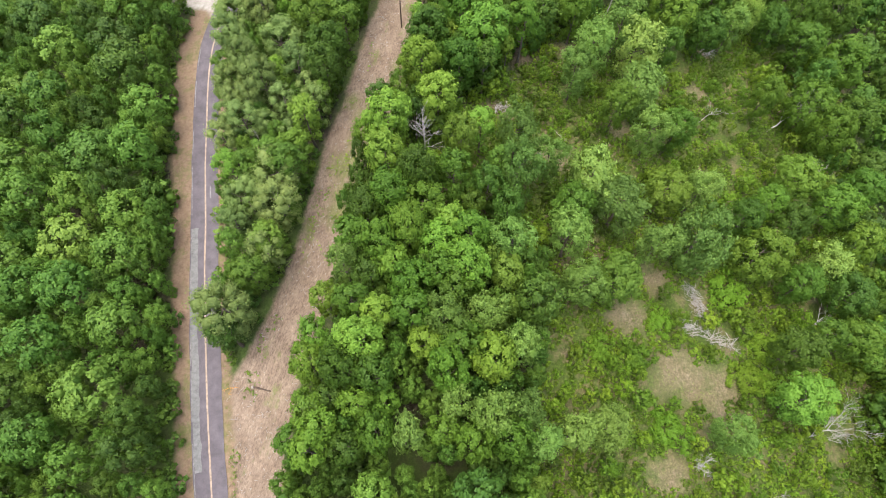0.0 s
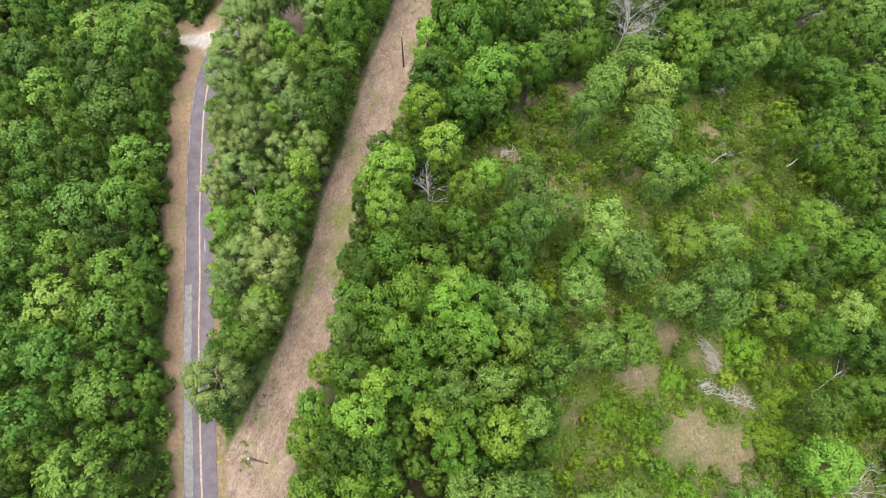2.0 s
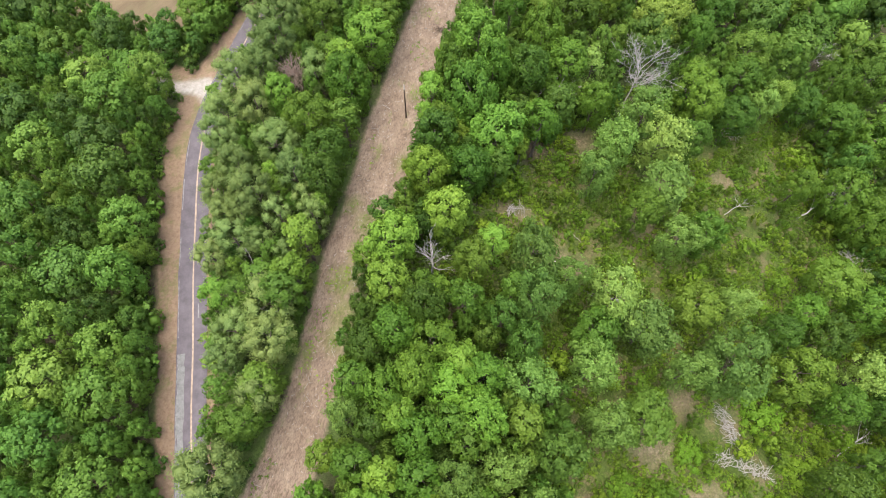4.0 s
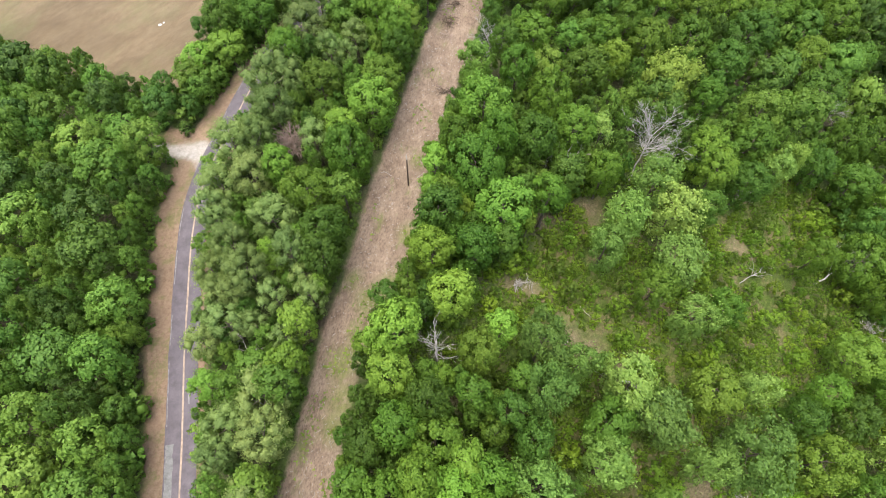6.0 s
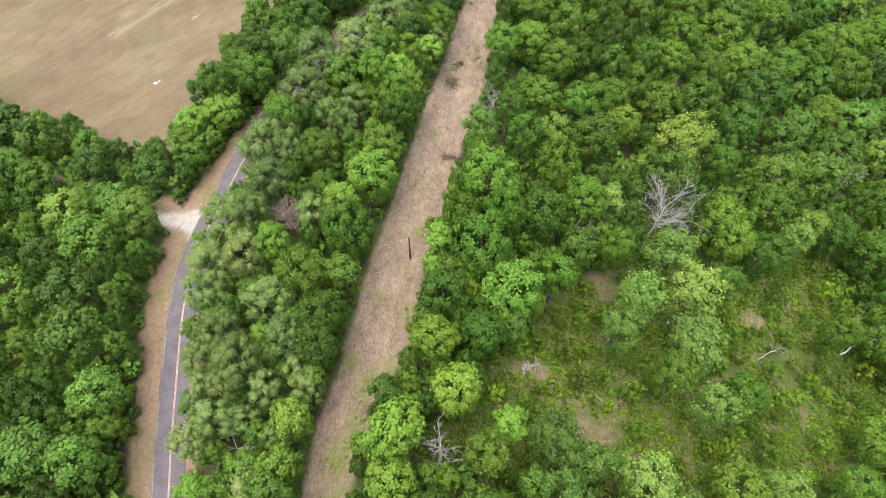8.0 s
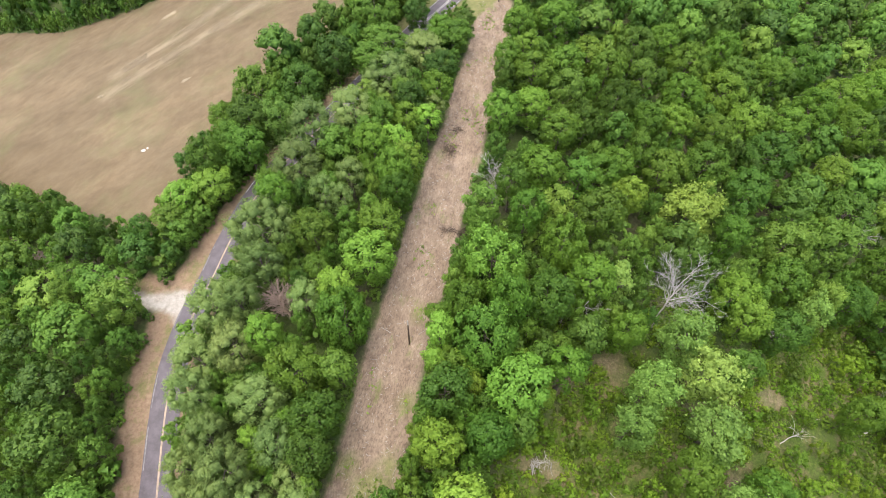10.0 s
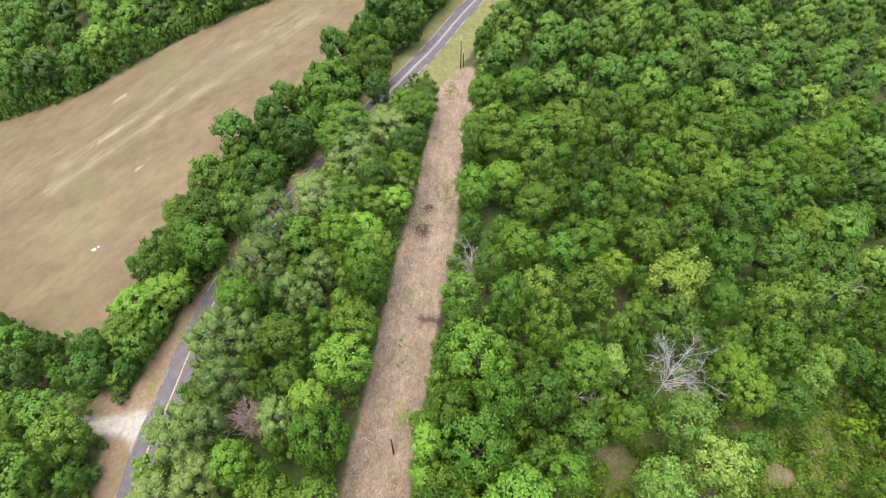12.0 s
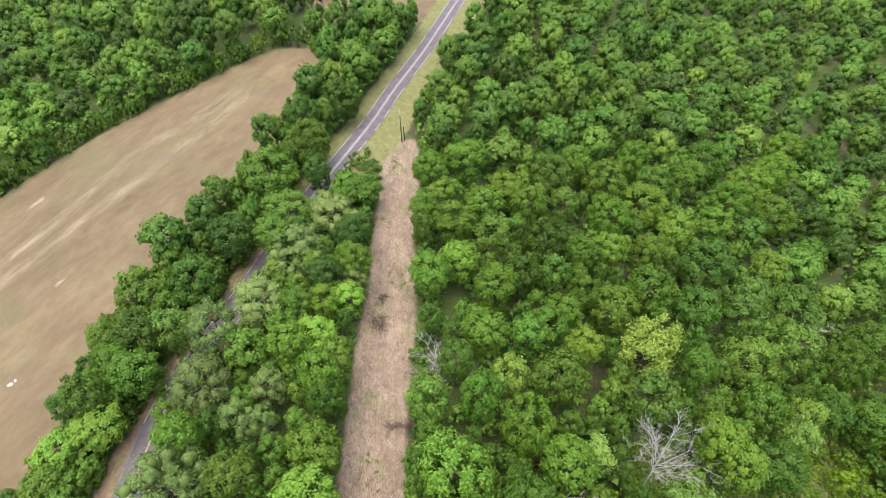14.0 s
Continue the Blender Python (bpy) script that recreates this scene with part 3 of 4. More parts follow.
def trunk_with_limbs(r, H, base, R, limbs=6):
    """A tapered trunk and the limbs that carry the crown."""
    top = base + 0.6 * (H - base)
    z = np.linspace(-0.4, top, 7)
    sway = np.cumsum(r.normal(0, 0.10, (7, 2)), 0)
    line = np.column_stack([sway - sway[1], z])
    wide = 0.024 * H ** 0.9
    pieces = [tube(line, wide * np.linspace(1.25, 0.4, 7) * np.r_[1.3, np.ones(6)], 7)]
    for k in range(limbs):
        t = r.uniform(0.5, 0.98)
        start = np.array([np.interp(t * top, z, line[:, i]) for i in range(3)])
        a = k * 2.4 + r.uniform(-0.4, 0.4)
        reach = R * r.uniform(0.3, 0.6)
        end = start + (np.cos(a) * reach, np.sin(a) * reach, reach * r.uniform(0.5, 1.0))
        mid = (start + end) / 2 + (0, 0, -0.1 * reach)
        pieces.append(tube([start, mid, end], [wide * 0.42, wide * 0.28, wide * 0.08], 5))
    return joined(pieces)


LEAFAGE = ("spread", "spiky", "heart", "loose")


def tree_model(name, label, seed, R, H, kind, lobes, per, leaf, **shape):
    """The meshes of a tree (crown, trunk) with its foot at the origin."""
    r = np.random.default_rng(seed)
    look_of = {k: shape.pop(k) for k in LEAFAGE if k in shape}
    v, f, tone = leaves_on(r, *crown_shape(r, R, H, lobes, **shape), per, leaf, **look_of)
    crown = mesh_of("crown", v, f, LEAF[kind], tone=tone)
    tv, tf = trunk_with_limbs(r, H, H * 0.3, R)
    return name, label, crown, mesh_of("trunk", tv, tf, BARK, smooth=True), R, H


def canopy(x, y):
    """Height of full-grown trees: tall beside the strip, lower to the north and in the hedgerow."""
    left, right = strip_edges(y)
    if x > (left + right) / 2:
        t = float(np.interp(y, (120, 150), (20.0, 15.5)))
        return min(t, 17.0) if x > 20 else t
    d, s = off_line(ROAD_LINE, x, y)
    if s[0] > 0:
        return float(np.interp(y, (140, 165, 200), (17.0, 15.0, 11.5)))
    return 16.5 if y < 124 or d[0] > 40 else 12.0 if y < 152 else 15.5


def tree_height(x, y, R):
    return canopy(x, y) * min(1.0, 0.35 + 0.16 * R)


def stand(model, x, y, R, H, turn, group):
    name, label, crown, trunk, size, tall = model
    stretch = 1.0 + 0.10 * math.sin(x * 7.3 + y * 3.1)
    ob = thing(name, label, "shrub" if name == "shrub" else "tree", group, pose(x, y, ground_at(x, y) - 0.1, 0, 0, turn) @ Matrix.Diagonal((R / size * stretch, R / size / stretch, H / tall, 1)))
    part_of("trunk", trunk, ob)
    part_of("crown", crown, ob)
    return ob


def kinds(name, label, kind, seed, R, H, n, **shape):
    return [tree_model(name, label, seed + k, R, H, kind, **shape) for k in range(n)]


SMALL = dict(lobes=20, per=92, leaf=0.25, lobe=0.36)
BROAD = dict(lobes=35, per=112, leaf=0.29, lobe=0.29)
BIG = dict(lobes=54, per=110, leaf=0.33, lobe=0.235)
AIRY = dict(gaps=0.35, ragged=0.2, heart=0.6, loose=0.3, spread=0.6)
NEEDLES = dict(spread=0.65, spiky=0.4, loose=0.16, dome=1.2, taper=0.25, heart=0.8)
OAK_SIZES = (("small_", 3.0, 15.0, 3, SMALL), ("", 5.0, 17.0, 4, BROAD), ("big_", 7.6, 17.0, 3, BIG))
MODELS = {}
for seed, (kind, leafage, name, label, extra) in enumerate((
        ("oak", "oak", "oak_tree", "mid-green broadleaf tree with a full billowing crown", {}),
        ("dark", "dark", "oak_tree", "dark green broadleaf tree with a dense crown", {}),
        ("bright", "bright", "oak_tree", "bright green broadleaf tree with a rounded crown", {}),
        ("vivid", "vivid", "oak_tree", "vivid fresh green broadleaf tree with a rounded crown", {}),
        ("pale", "pale", "oak_tree", "pale yellow-green tree with an open airy crown", AIRY),
        ("yellow", "yellow", "oak_tree", "yellowish-green thin-leaved tree with an open crown", AIRY),
        ("pine", "pine", "pine_tree", "grey-green pine with a soft rounded crown", NEEDLES))):
    for size, R, H, n, base in OAK_SIZES:
        word = {"small_": "small ", "": "", "big_": "large "}[size]
        MODELS[size + kind] = kinds(name, word + label, leafage, 10 + 20 * seed + len(size), R, H, n, **{**base, **extra})
MODELS["shrub"] = kinds("shrub", "bright yellow-green leafy shrub in the clearing", "shrub", 170, 4.0, 3.2, 4, lobes=30, per=85, leaf=0.21, lobe=0.26, dome=0.5, foot=0.0, low=-0.2, ragged=0.25)
OAKS_SOUTH = [
    (-22.2, 8.2, 3.4), (-16.2, 8.6, 3.1), (5.5, 10.1, 3.9), (12.1, 10.1, 3.9), (-26.1, 10.3, 2.8), (-11.6, 11.7, 3.9), (-20.7, 11.7, 3.4), (0.1, 11.8, 3.1),
    (-22.8, 15.3, 3.5), (-11.9, 20.8, 3.7), (-17.5, 21.3, 4.1), (1.0, 21.3, 4.1), (-23.5, 22.7, 3.8), (9.0, 24.3, 4.7), (3.2, 26.7, 4.8), (-3.3, 27.1, 3.4),
    (-23.3, 28.1, 3.3), (-5.8, 31.7, 3.7), (-16.4, 33.8, 3.5), (96.2, 34.5, 5.0), (86.2, 34.7, 3.6), (-21.9, 35.2, 3.0), (2.3, 37.1, 3.5), (-5.9, 38.3, 4.5),
    (-14.1, 40.2, 3.2), (-0.4, 40.3, 3.6), (-9.8, 42.1, 3.6), (-12.1, 45.9, 4.1), (83.1, 46.7, 4.6), (-17.4, 47.3, 3.7),
]
OAKS_MIDDLE = [
    (-6.9, 48.2, 4.1), (73.6, 52.9, 6.8), (-15.5, 53.6, 4.2), (-3.9, 54.8, 4.8), (6.2, 56.1, 2.7), (-10.5, 56.3, 4.8), (27.7, 57.9, 5.1), (103.5, 59.0, 4.9),
    (-5.2, 60.4, 4.3), (70.2, 60.9, 4.2), (83.1, 61.3, 5.4), (2.4, 61.8, 3.3), (51.0, 65.3, 5.9), (79.0, 66.4, 4.8), (-30.0, 67.6, 3.6), (100.0, 69.1, 6.3),
    (89.2, 75.0, 6.3), (111.6, 76.3, 5.8), (56.3, 82.5, 4.3), (40.8, 85.2, 4.3), (-5.1, 88.8, 4.2), (105.2, 92.6, 6.5), (-25.6, 93.8, 5.2), (85.2, 98.3, 3.9),
    (117.6, 99.2, 6.2), (100.7, 100.1, 7.5), (-30.0, 102.2, 5.4), (18.8, 102.2, 3.5), (32.7, 111.2, 3.8), (-21.9, 112.8, 6.4),
]
OAKS_NORTH = [
    (0.2, 114.1, 4.5), (9.0, 114.8, 4.7), (70.4, 115.3, 5.4), (61.5, 116.3, 5.3), (17.3, 116.5, 5.7), (116.5, 118.0, 8.0), (103.9, 121.1, 6.0), (59.6, 121.6, 5.5),
    (27.1, 122.4, 5.8), (-29.1, 124.5, 3.0), (94.3, 125.2, 5.1), (74.9, 127.6, 5.7), (22.1, 131.1, 6.4), (-15.9, 134.2, 5.5), (108.0, 135.7, 6.6), (14.5, 136.8, 4.4),
    (62.9, 136.8, 4.6), (31.4, 138.1, 6.1), (122.9, 140.3, 7.6), (-65.3, 140.8, 3.7), (-39.2, 140.8, 4.4), (-11.2, 142.6, 3.8), (39.1, 144.6, 3.9), (-14.0, 147.4, 4.4),
    (32.8, 150.2, 5.3), (-10.0, 150.7, 3.5), (20.0, 152.0, 5.5), (72.6, 152.2, 6.2), (50.3, 153.2, 5.7), (38.1, 154.1, 4.7),
]
OAKS_FAR = [
    (-19.3, 155.6, 4.6), (45.1, 158.3, 4.0), (63.9, 159.8, 7.0), (-53.5, 159.9, 5.2), (25.1, 162.0, 5.4), (31.6, 163.7, 4.1), (103.7, 164.4, 5.8), (-17.7, 165.6, 3.4),
    (-11.8, 165.9, 3.8), (-57.0, 168.0, 4.2), (11.1, 168.1, 5.5), (68.0, 169.4, 5.0), (49.4, 170.1, 4.2), (56.9, 170.3, 4.9), (125.3, 170.7, 6.0), (19.3, 171.3, 5.5),
    (41.3, 174.2, 6.4), (-1.6, 174.8, 4.0), (80.8, 177.5, 5.9), (96.9, 181.3, 6.0), (20.8, 182.6, 5.6), (63.0, 183.4, 6.6), (40.7, 185.3, 5.1), (123.1, 186.0, 7.0),
    (76.5, 187.4, 7.5), (13.8, 188.1, 4.2), (30.0, 188.3, 5.7), (109.8, 191.4, 7.0), (19.6, 192.5, 3.6), (37.3, 193.5, 5.1),
]
OAKS_EDGE = [
    (82.4, 194.1, 6.2), (68.0, 196.6, 7.4), (97.1, 198.6, 5.6), (122.5, 199.5, 8.2), (1.5, 200.3, 6.0), (-3.2, 201.8, 4.5), (18.2, 202.0, 5.2), (29.3, 202.9, 6.0),
    (60.9, 203.1, 5.4), (137.8, 206.0, 7.4), (82.0, 206.5, 6.4), (5.0, 207.8, 3.1), (111.4, 208.4, 7.5), (168.8, 218.2, 8.1), (154.3, 220.7, 7.2),
]
DARK_OAKS_SOUTH = [
    (-19.7, 17.2, 2.7), (-34.7, 29.1, 3.3), (76.7, 30.5, 4.5), (12.5, 40.9, 3.6), (35.8, 42.1, 5.2), (96.9, 45.8, 5.2), (-29.4, 47.4, 3.5), (13.1, 54.8, 3.8),
    (-26.8, 56.1, 2.8), (9.0, 59.2, 3.3), (-28.7, 63.2, 3.7), (11.6, 65.0, 2.8), (-36.5, 67.2, 3.6), (3.8, 69.2, 3.9), (-25.1, 88.0, 4.0), (-21.0, 102.2, 3.5),
    (56.4, 105.4, 4.1), (-30.4, 132.0, 4.2), (11.9, 145.3, 3.8), (105.8, 153.4, 8.6), (-58.4, 154.7, 4.4), (84.6, 166.3, 8.0), (-50.3, 166.6, 5.4), (-10.9, 172.2, 4.5),
    (-50.7, 179.0, 7.5), (-39.8, 179.9, 7.2), (-3.0, 183.8, 4.8), (-22.4, 188.9, 4.4), (-31.2, 189.0, 5.7), (51.6, 197.3, 6.8),
]
DARK_OAKS_MIDDLE = [
    (-18.6, 198.4, 7.4), (-10.1, 209.4, 4.5), (-22.3, 211.6, 8.3), (-11.3, 220.6, 6.5), (-12.3, 232.6, 6.5), (-0.3, 239.9, 6.7),
]
BRIGHT_OAKS = [
    (76.2, 20.3, 5.7), (-14.6, 26.1, 4.7), (-11.9, 32.0, 3.4), (-36.9, 40.7, 3.8), (1.2, 51.2, 3.7), (-44.1, 63.5, 3.0), (-11.8, 65.1, 4.3), (-11.3, 72.7, 5.1),
    (8.3, 74.6, 3.2), (-27.1, 75.1, 3.4), (-1.2, 80.1, 4.6), (-26.5, 83.2, 2.0), (-38.0, 91.4, 2.1), (9.4, 98.6, 6.2), (4.1, 107.9, 6.4), (-37.5, 109.6, 3.8),
    (-24.4, 118.5, 4.1), (6.4, 124.6, 6.9), (-17.9, 125.5, 5.3), (-64.3, 146.9, 4.3), (28.6, 148.8, 3.7), (-56.7, 149.7, 5.0), (-48.9, 157.1, 4.5), (-14.2, 157.2, 4.5),
]
VIVID_OAKS = [
    (-14.8, 15.8, 3.1), (-10.1, 16.8, 2.7), (4.7, 41.3, 4.6), (-0.9, 46.5, 4.6), (5.4, 48.3, 4.2), (-5.6, 165.5, 3.2),
]
PALE_OAKS_SOUTH = [
    (18.3, 10.3, 3.6), (-6.1, 10.9, 3.5), (24.5, 12.1, 3.7), (58.2, 12.5, 4.3), (30.7, 13.1, 4.5), (8.6, 14.4, 4.5), (14.3, 15.3, 4.1), (2.1, 16.2, 3.2),
    (14.6, 26.4, 3.8), (0.3, 30.7, 4.3), (8.2, 32.7, 4.4), (-18.7, 41.2, 3.2), (28.4, 41.4, 4.8), (13.9, 47.5, 5.3), (26.1, 50.7, 5.0), (46.8, 51.7, 4.7),
    (56.6, 53.6, 7.9), (94.5, 53.9, 5.4), (38.2, 59.4, 6.0), (15.8, 62.8, 5.0), (32.3, 65.4, 5.8), (59.0, 65.6, 4.2), (23.0, 68.8, 4.0), (15.7, 71.8, 5.1),
    (48.7, 79.5, 4.6), (48.0, 92.9, 6.3), (31.2, 93.2, 4.4), (35.8, 100.2, 5.0), (47.9, 103.2, 5.8), (45.2, 111.2, 5.5),
]
PALE_OAKS_MIDDLE = [
    (79.7, 120.1, 4.4), (33.6, 123.0, 3.6), (-42.7, 166.4, 4.2),
]
YELLOW_OAKS = [
    (85.2, 124.7, 3.8), (80.6, 139.1, 6.6), (55.0, 143.7, 7.9),
]
PINES_SOUTH = [
    (-40.5, 32.5, 5.4), (-34.3, 45.7, 3.5), (-41.9, 52.2, 3.1), (-33.2, 55.1, 4.4), (-40.0, 56.9, 4.4), (-34.2, 62.0, 5.2), (-47.1, 71.6, 3.2), (-32.2, 72.7, 2.4),
    (-43.0, 75.3, 3.3), (-38.3, 75.5, 2.8), (-48.4, 78.8, 2.4), (-34.9, 80.4, 2.9), (-27.9, 81.1, 3.0), (-43.1, 81.5, 2.9), (-46.7, 82.6, 2.9), (-40.1, 85.0, 4.4),
    (-47.7, 86.2, 3.9), (-32.2, 89.5, 3.6), (-44.3, 91.0, 4.0), (-36.8, 97.2, 4.7), (-49.0, 98.6, 4.1), (-49.3, 105.0, 4.8), (-42.7, 107.1, 4.3), (-47.9, 115.7, 5.2),
    (-43.1, 116.4, 3.9), (-30.5, 116.7, 3.4), (-40.3, 124.6, 4.6), (-41.4, 132.9, 7.3), (-25.1, 141.0, 2.5), (-29.3, 142.2, 3.1),
]
PINES_MIDDLE = [
    (-24.2, 148.2, 3.3), (-36.6, 150.9, 5.9), (-34.8, 164.2, 5.4), (-25.0, 168.0, 5.7), (-2.1, 169.5, 2.6), (-17.1, 183.4, 7.2), (-7.5, 193.3, 5.8),
]
SHRUBS = [
    (47.3, 14.0, 4.1), (73.8, 25.1, 3.2), (67.8, 26.0, 3.8), (41.6, 28.5, 3.4), (33.2, 30.4, 3.2), (75.6, 33.9, 3.8), (48.2, 37.0, 3.1), (67.4, 46.1, 4.9),
]
placed = []
SNAGS = [(-3.9, 71.0, 5.0), (46.0, 120.5, 6.5), (8.6, 148.0, 4.2), (96.0, 99.0, 5.0), (84.0, 15.0, 5.0), (90.0, 40.0, 3.5), (70.5, 95.0, 3.0), (104, 84, 3), (108.5, 148, 3), (-36.3, 118.3, 4.0), (60.5, 44.5, 3.0), (57.0, 36.0, 2.2), (61.0, 35.3, 2.2), (65.5, 34.2, 2.2)]


def plant(rows, model, group):
    for k, (x, y, R) in enumerate(rows):
        if model != "shrub" and any(math.hypot(x - a, y - b) < 0.55 * c for a, b, c in SNAGS):
            continue
        r = random.Random(int(x * 131 + y * 17))
        if model != "shrub":
            inside = float(in_strip(x, y)) + 0.72 * R
            if inside > 0:
                left, right = strip_edges(y)
                x += -inside if x < (left + right) / 2 else inside
        size = "" if model == "shrub" else "small_" if R < 3.8 else "big_" if R > 6.3 else ""
        options = MODELS[size + model]
        H = 0.75 * R if model == "shrub" else tree_height(x, y, R) * r.uniform(0.88, 1.12)
        stand(options[r.randrange(len(options))], x, y, R * (0.82 if model in ("pale", "yellow") else 0.98 if model == "pine" else 0.93 if R < 4.5 or y < 60 or model == "bright" else 0.84), H, r.uniform(0, 360), group)
        placed.append((x, y, R))


plant(OAKS_SOUTH + OAKS_MIDDLE + OAKS_NORTH + OAKS_FAR + OAKS_EDGE, "oak", "broadleaf trees")
plant(DARK_OAKS_SOUTH + DARK_OAKS_MIDDLE, "dark", "dark broadleaf trees")
plant(BRIGHT_OAKS, "bright", "bright broadleaf trees")
plant(VIVID_OAKS, "vivid", "bright broadleaf trees")
plant(PALE_OAKS_SOUTH + PALE_OAKS_MIDDLE, "pale", "pale trees of the clearing")
plant(YELLOW_OAKS, "yellow", "pale trees of the clearing")
plant(PINES_SOUTH + PINES_MIDDLE, "pine", "pines beside the road")
plant(SHRUBS, "shrub", "shrubs of the clearing")


# ---- the rest of the woods ----
EAST_X, EAST_Y = (112, 142, 178, 235, 335, 345), (0, 100, 167, 231, 298, 352)


def wooded(x, y, R):
    """Where trees of radius R may stand besides the ones above: forest, hedgerow and the wood between road and strip."""
    d, s = off_line(ROAD_LINE, x, y)
    n = np.clip((y - 205) / 12, 0, 1)
    ok = d > np.where(s < 0, np.interp(y, *WEST_VERGE) - 1.6, 4.4 + 5.7 * n) + R * 0.72
    ok &= in_strip(x, y) < -R * 0.92 - 0.2
    ok &= off_line(DRIVE_LINE, x, y)[0] > np.where(x > -71, 4.2, 0.2) + R * np.where(x > -71, 0.55, 0.38)
    ok &= (edge_of(FIELD, x, y) < -R * 0.6) & (edge_of(FAR_FIELD, x, y) < -R * 0.6)
    ok &= (x < np.interp(y, EAST_Y, EAST_X)) & (x > np.interp(y, (0, 137, 218, 319, 457), (-92, -140, -168, -203, -190)))
    ok &= y < np.where(x < 49, 328 + (49 - x) * 0.62, 328 + (x - 49) * 0.13)
    ok &= ~((s > 0) & (y > 208) & (y < 270) & (x < 19 + 0.27 * (y - 223)))
    return ok & ~((edge_of(CLEARING, x, y) > -2.0) & (x < 102))


def scatter(r, count, x0, x1, y0, y1, lo, hi, taken, gap, where):
    """Plants thrown at random where they fit."""
    cell, grid, out = 8.0, {}, []
    for x, y, R in taken:
        grid.setdefault((int(x // cell), int(y // cell)), []).append((x, y, R))
    xs, ys, Rs = r.uniform(x0, x1, count), r.uniform(y0, y1, count), r.uniform(lo, hi, count)
    ok = where(xs, ys, Rs)
    for x, y, R in zip(xs[ok], ys[ok], Rs[ok]):
        i, j = int(x // cell), int(y // cell)
        if all(math.hypot(x - a, y - b) > gap * (R + c) for u in (-2, -1, 0, 1, 2) for w in (-2, -1, 0, 1, 2) for a, b, c in grid.get((i + u, j + w), ())):
            out.append((x, y, R))
            grid.setdefault((i, j), []).append((x, y, R))
    return out


fill = scatter(np.random.default_rng(3), 40000, -205, 335, -8, 440, 3.9, 6.2, placed + SNAGS, 0.93, wooded)
fill += scatter(np.random.default_rng(4), 16000, -140, 110, -8, 240, 1.8, 2.9, placed + SNAGS + fill, 0.86, wooded)
fill += scatter(np.random.default_rng(8), 9000, -40, 30, -10, 130, 1.8, 3.0, placed + SNAGS + fill, 0.68, lambda x, y, R: wooded(x, y, R) & (x > strip_edges(y)[1]))
fill += scatter(np.random.default_rng(5), 14000, -160, -45, -12, 150, 2.5, 3.8, placed + SNAGS + fill, 0.74, wooded)
dense = lambda x, y, R: wooded(x, y, R) & (off_line(ROAD_LINE, x, y)[0] < 30) & ((off_line(ROAD_LINE, x, y)[1] < 0) | (x < strip_edges(y)[0])) & (y > 20) & (y < 300)
fill += scatter(np.random.default_rng(6), 9000, -90, 40, 20, 300, 1.9, 3.4, placed + SNAGS + fill, 0.66, dense)
fill.sort(key=lambda q: abs(q[1] - 90) + 0.6 * abs(q[0]))
nearby = 320 - len(placed)
for k, (x, y, R) in enumerate(fill[:max(0, nearby)]):
    r = random.Random(k)
    kind = r.choice(("oak", "oak", "oak", "oak", "dark", "bright"))
    if off_line(ROAD_LINE, x, y)[1][0] > 0 and x < strip_edges(y)[0] and r.random() < 0.5:
        kind = "pine"
    stand(r.choice(MODELS[("small_" if R < 3.8 else "") + kind]), x, y, R, tree_height(x, y, R) * r.uniform(0.9, 1.06), r.uniform(0, 360), "broadleaf trees")
fill = fill[max(0, nearby):]


def join_leaves(name, label, category, rows, models, material, tall, seed):
    """Many plants in one mesh: rows of place and radius."""
    r = np.random.default_rng(seed)
    vs, fs, tones, hues, n = [], [], [], [], 0
    for x, y, R in rows:
        v, f, tone, size, high = models[r.integers(len(models))]
        s, a = 0.89 * R / size, r.uniform(0, 6.28)
        up = tall(x, y, R) / high * r.uniform(0.78, 1.16)
        m = np.array([(math.cos(a) * s, -math.sin(a) * s, 0), (math.sin(a) * s, math.cos(a) * s, 0), (0, 0, up)])
        vs.append((v @ m.T + (x, y, ground_at(x, y) - 0.05)).astype(np.float32))
        fs.append(f + n)
        tones.append(tone)
        hues.append(np.full(len(v), np.clip(0.45 + 0.8 * noise.noise(Vector((x * 0.07, y * 0.07, seed))) + r.uniform(-0.27, 0.27), 0, 1)))
        n += len(v)
    me = mesh_of(name, np.vstack(vs), np.vstack(fs), material, tone=np.concatenate(tones), tree=np.concatenate(hues))
    return tagged(new(name, me), label, category, kind="stuff")


def simple_models(seed, n, R, H, lobes, per, leaf, **shape):
    out = []
    for k in range(n):
        r = np.random.default_rng(seed + k)
        look_of = {w: shape[w] for w in LEAFAGE if w in shape}
        rest = {w: q for w, q in shape.items() if w not in LEAFAGE}
        out.append((*leaves_on(r, *crown_shape(r, R, H, lobes, **rest), per, leaf, **look_of), R, H))
    return out


near_woods = [q for q in fill if math.hypot(q[0], q[1] - 80) < 118]
far_woods = [q for q in fill if math.hypot(q[0], q[1] - 80) >= 118]
join_leaves("woods", "dense mixed green broadleaf woods on the ridge", "woods", near_woods, simple_models(100, 9, 4.9, 16.5, 24, 76, 0.36, lobe=0.31), LEAF["woods"], tree_height, 9)
join_leaves("woods", "dense green broadleaf woods in the distance", "woods", far_woods, simple_models(120, 9, 4.9, 16.5, 22, 36, 0.43, lobe=0.40, heart=0.9, ragged=0.03, spread=0.28), LEAF["woods"], tree_height, 19)


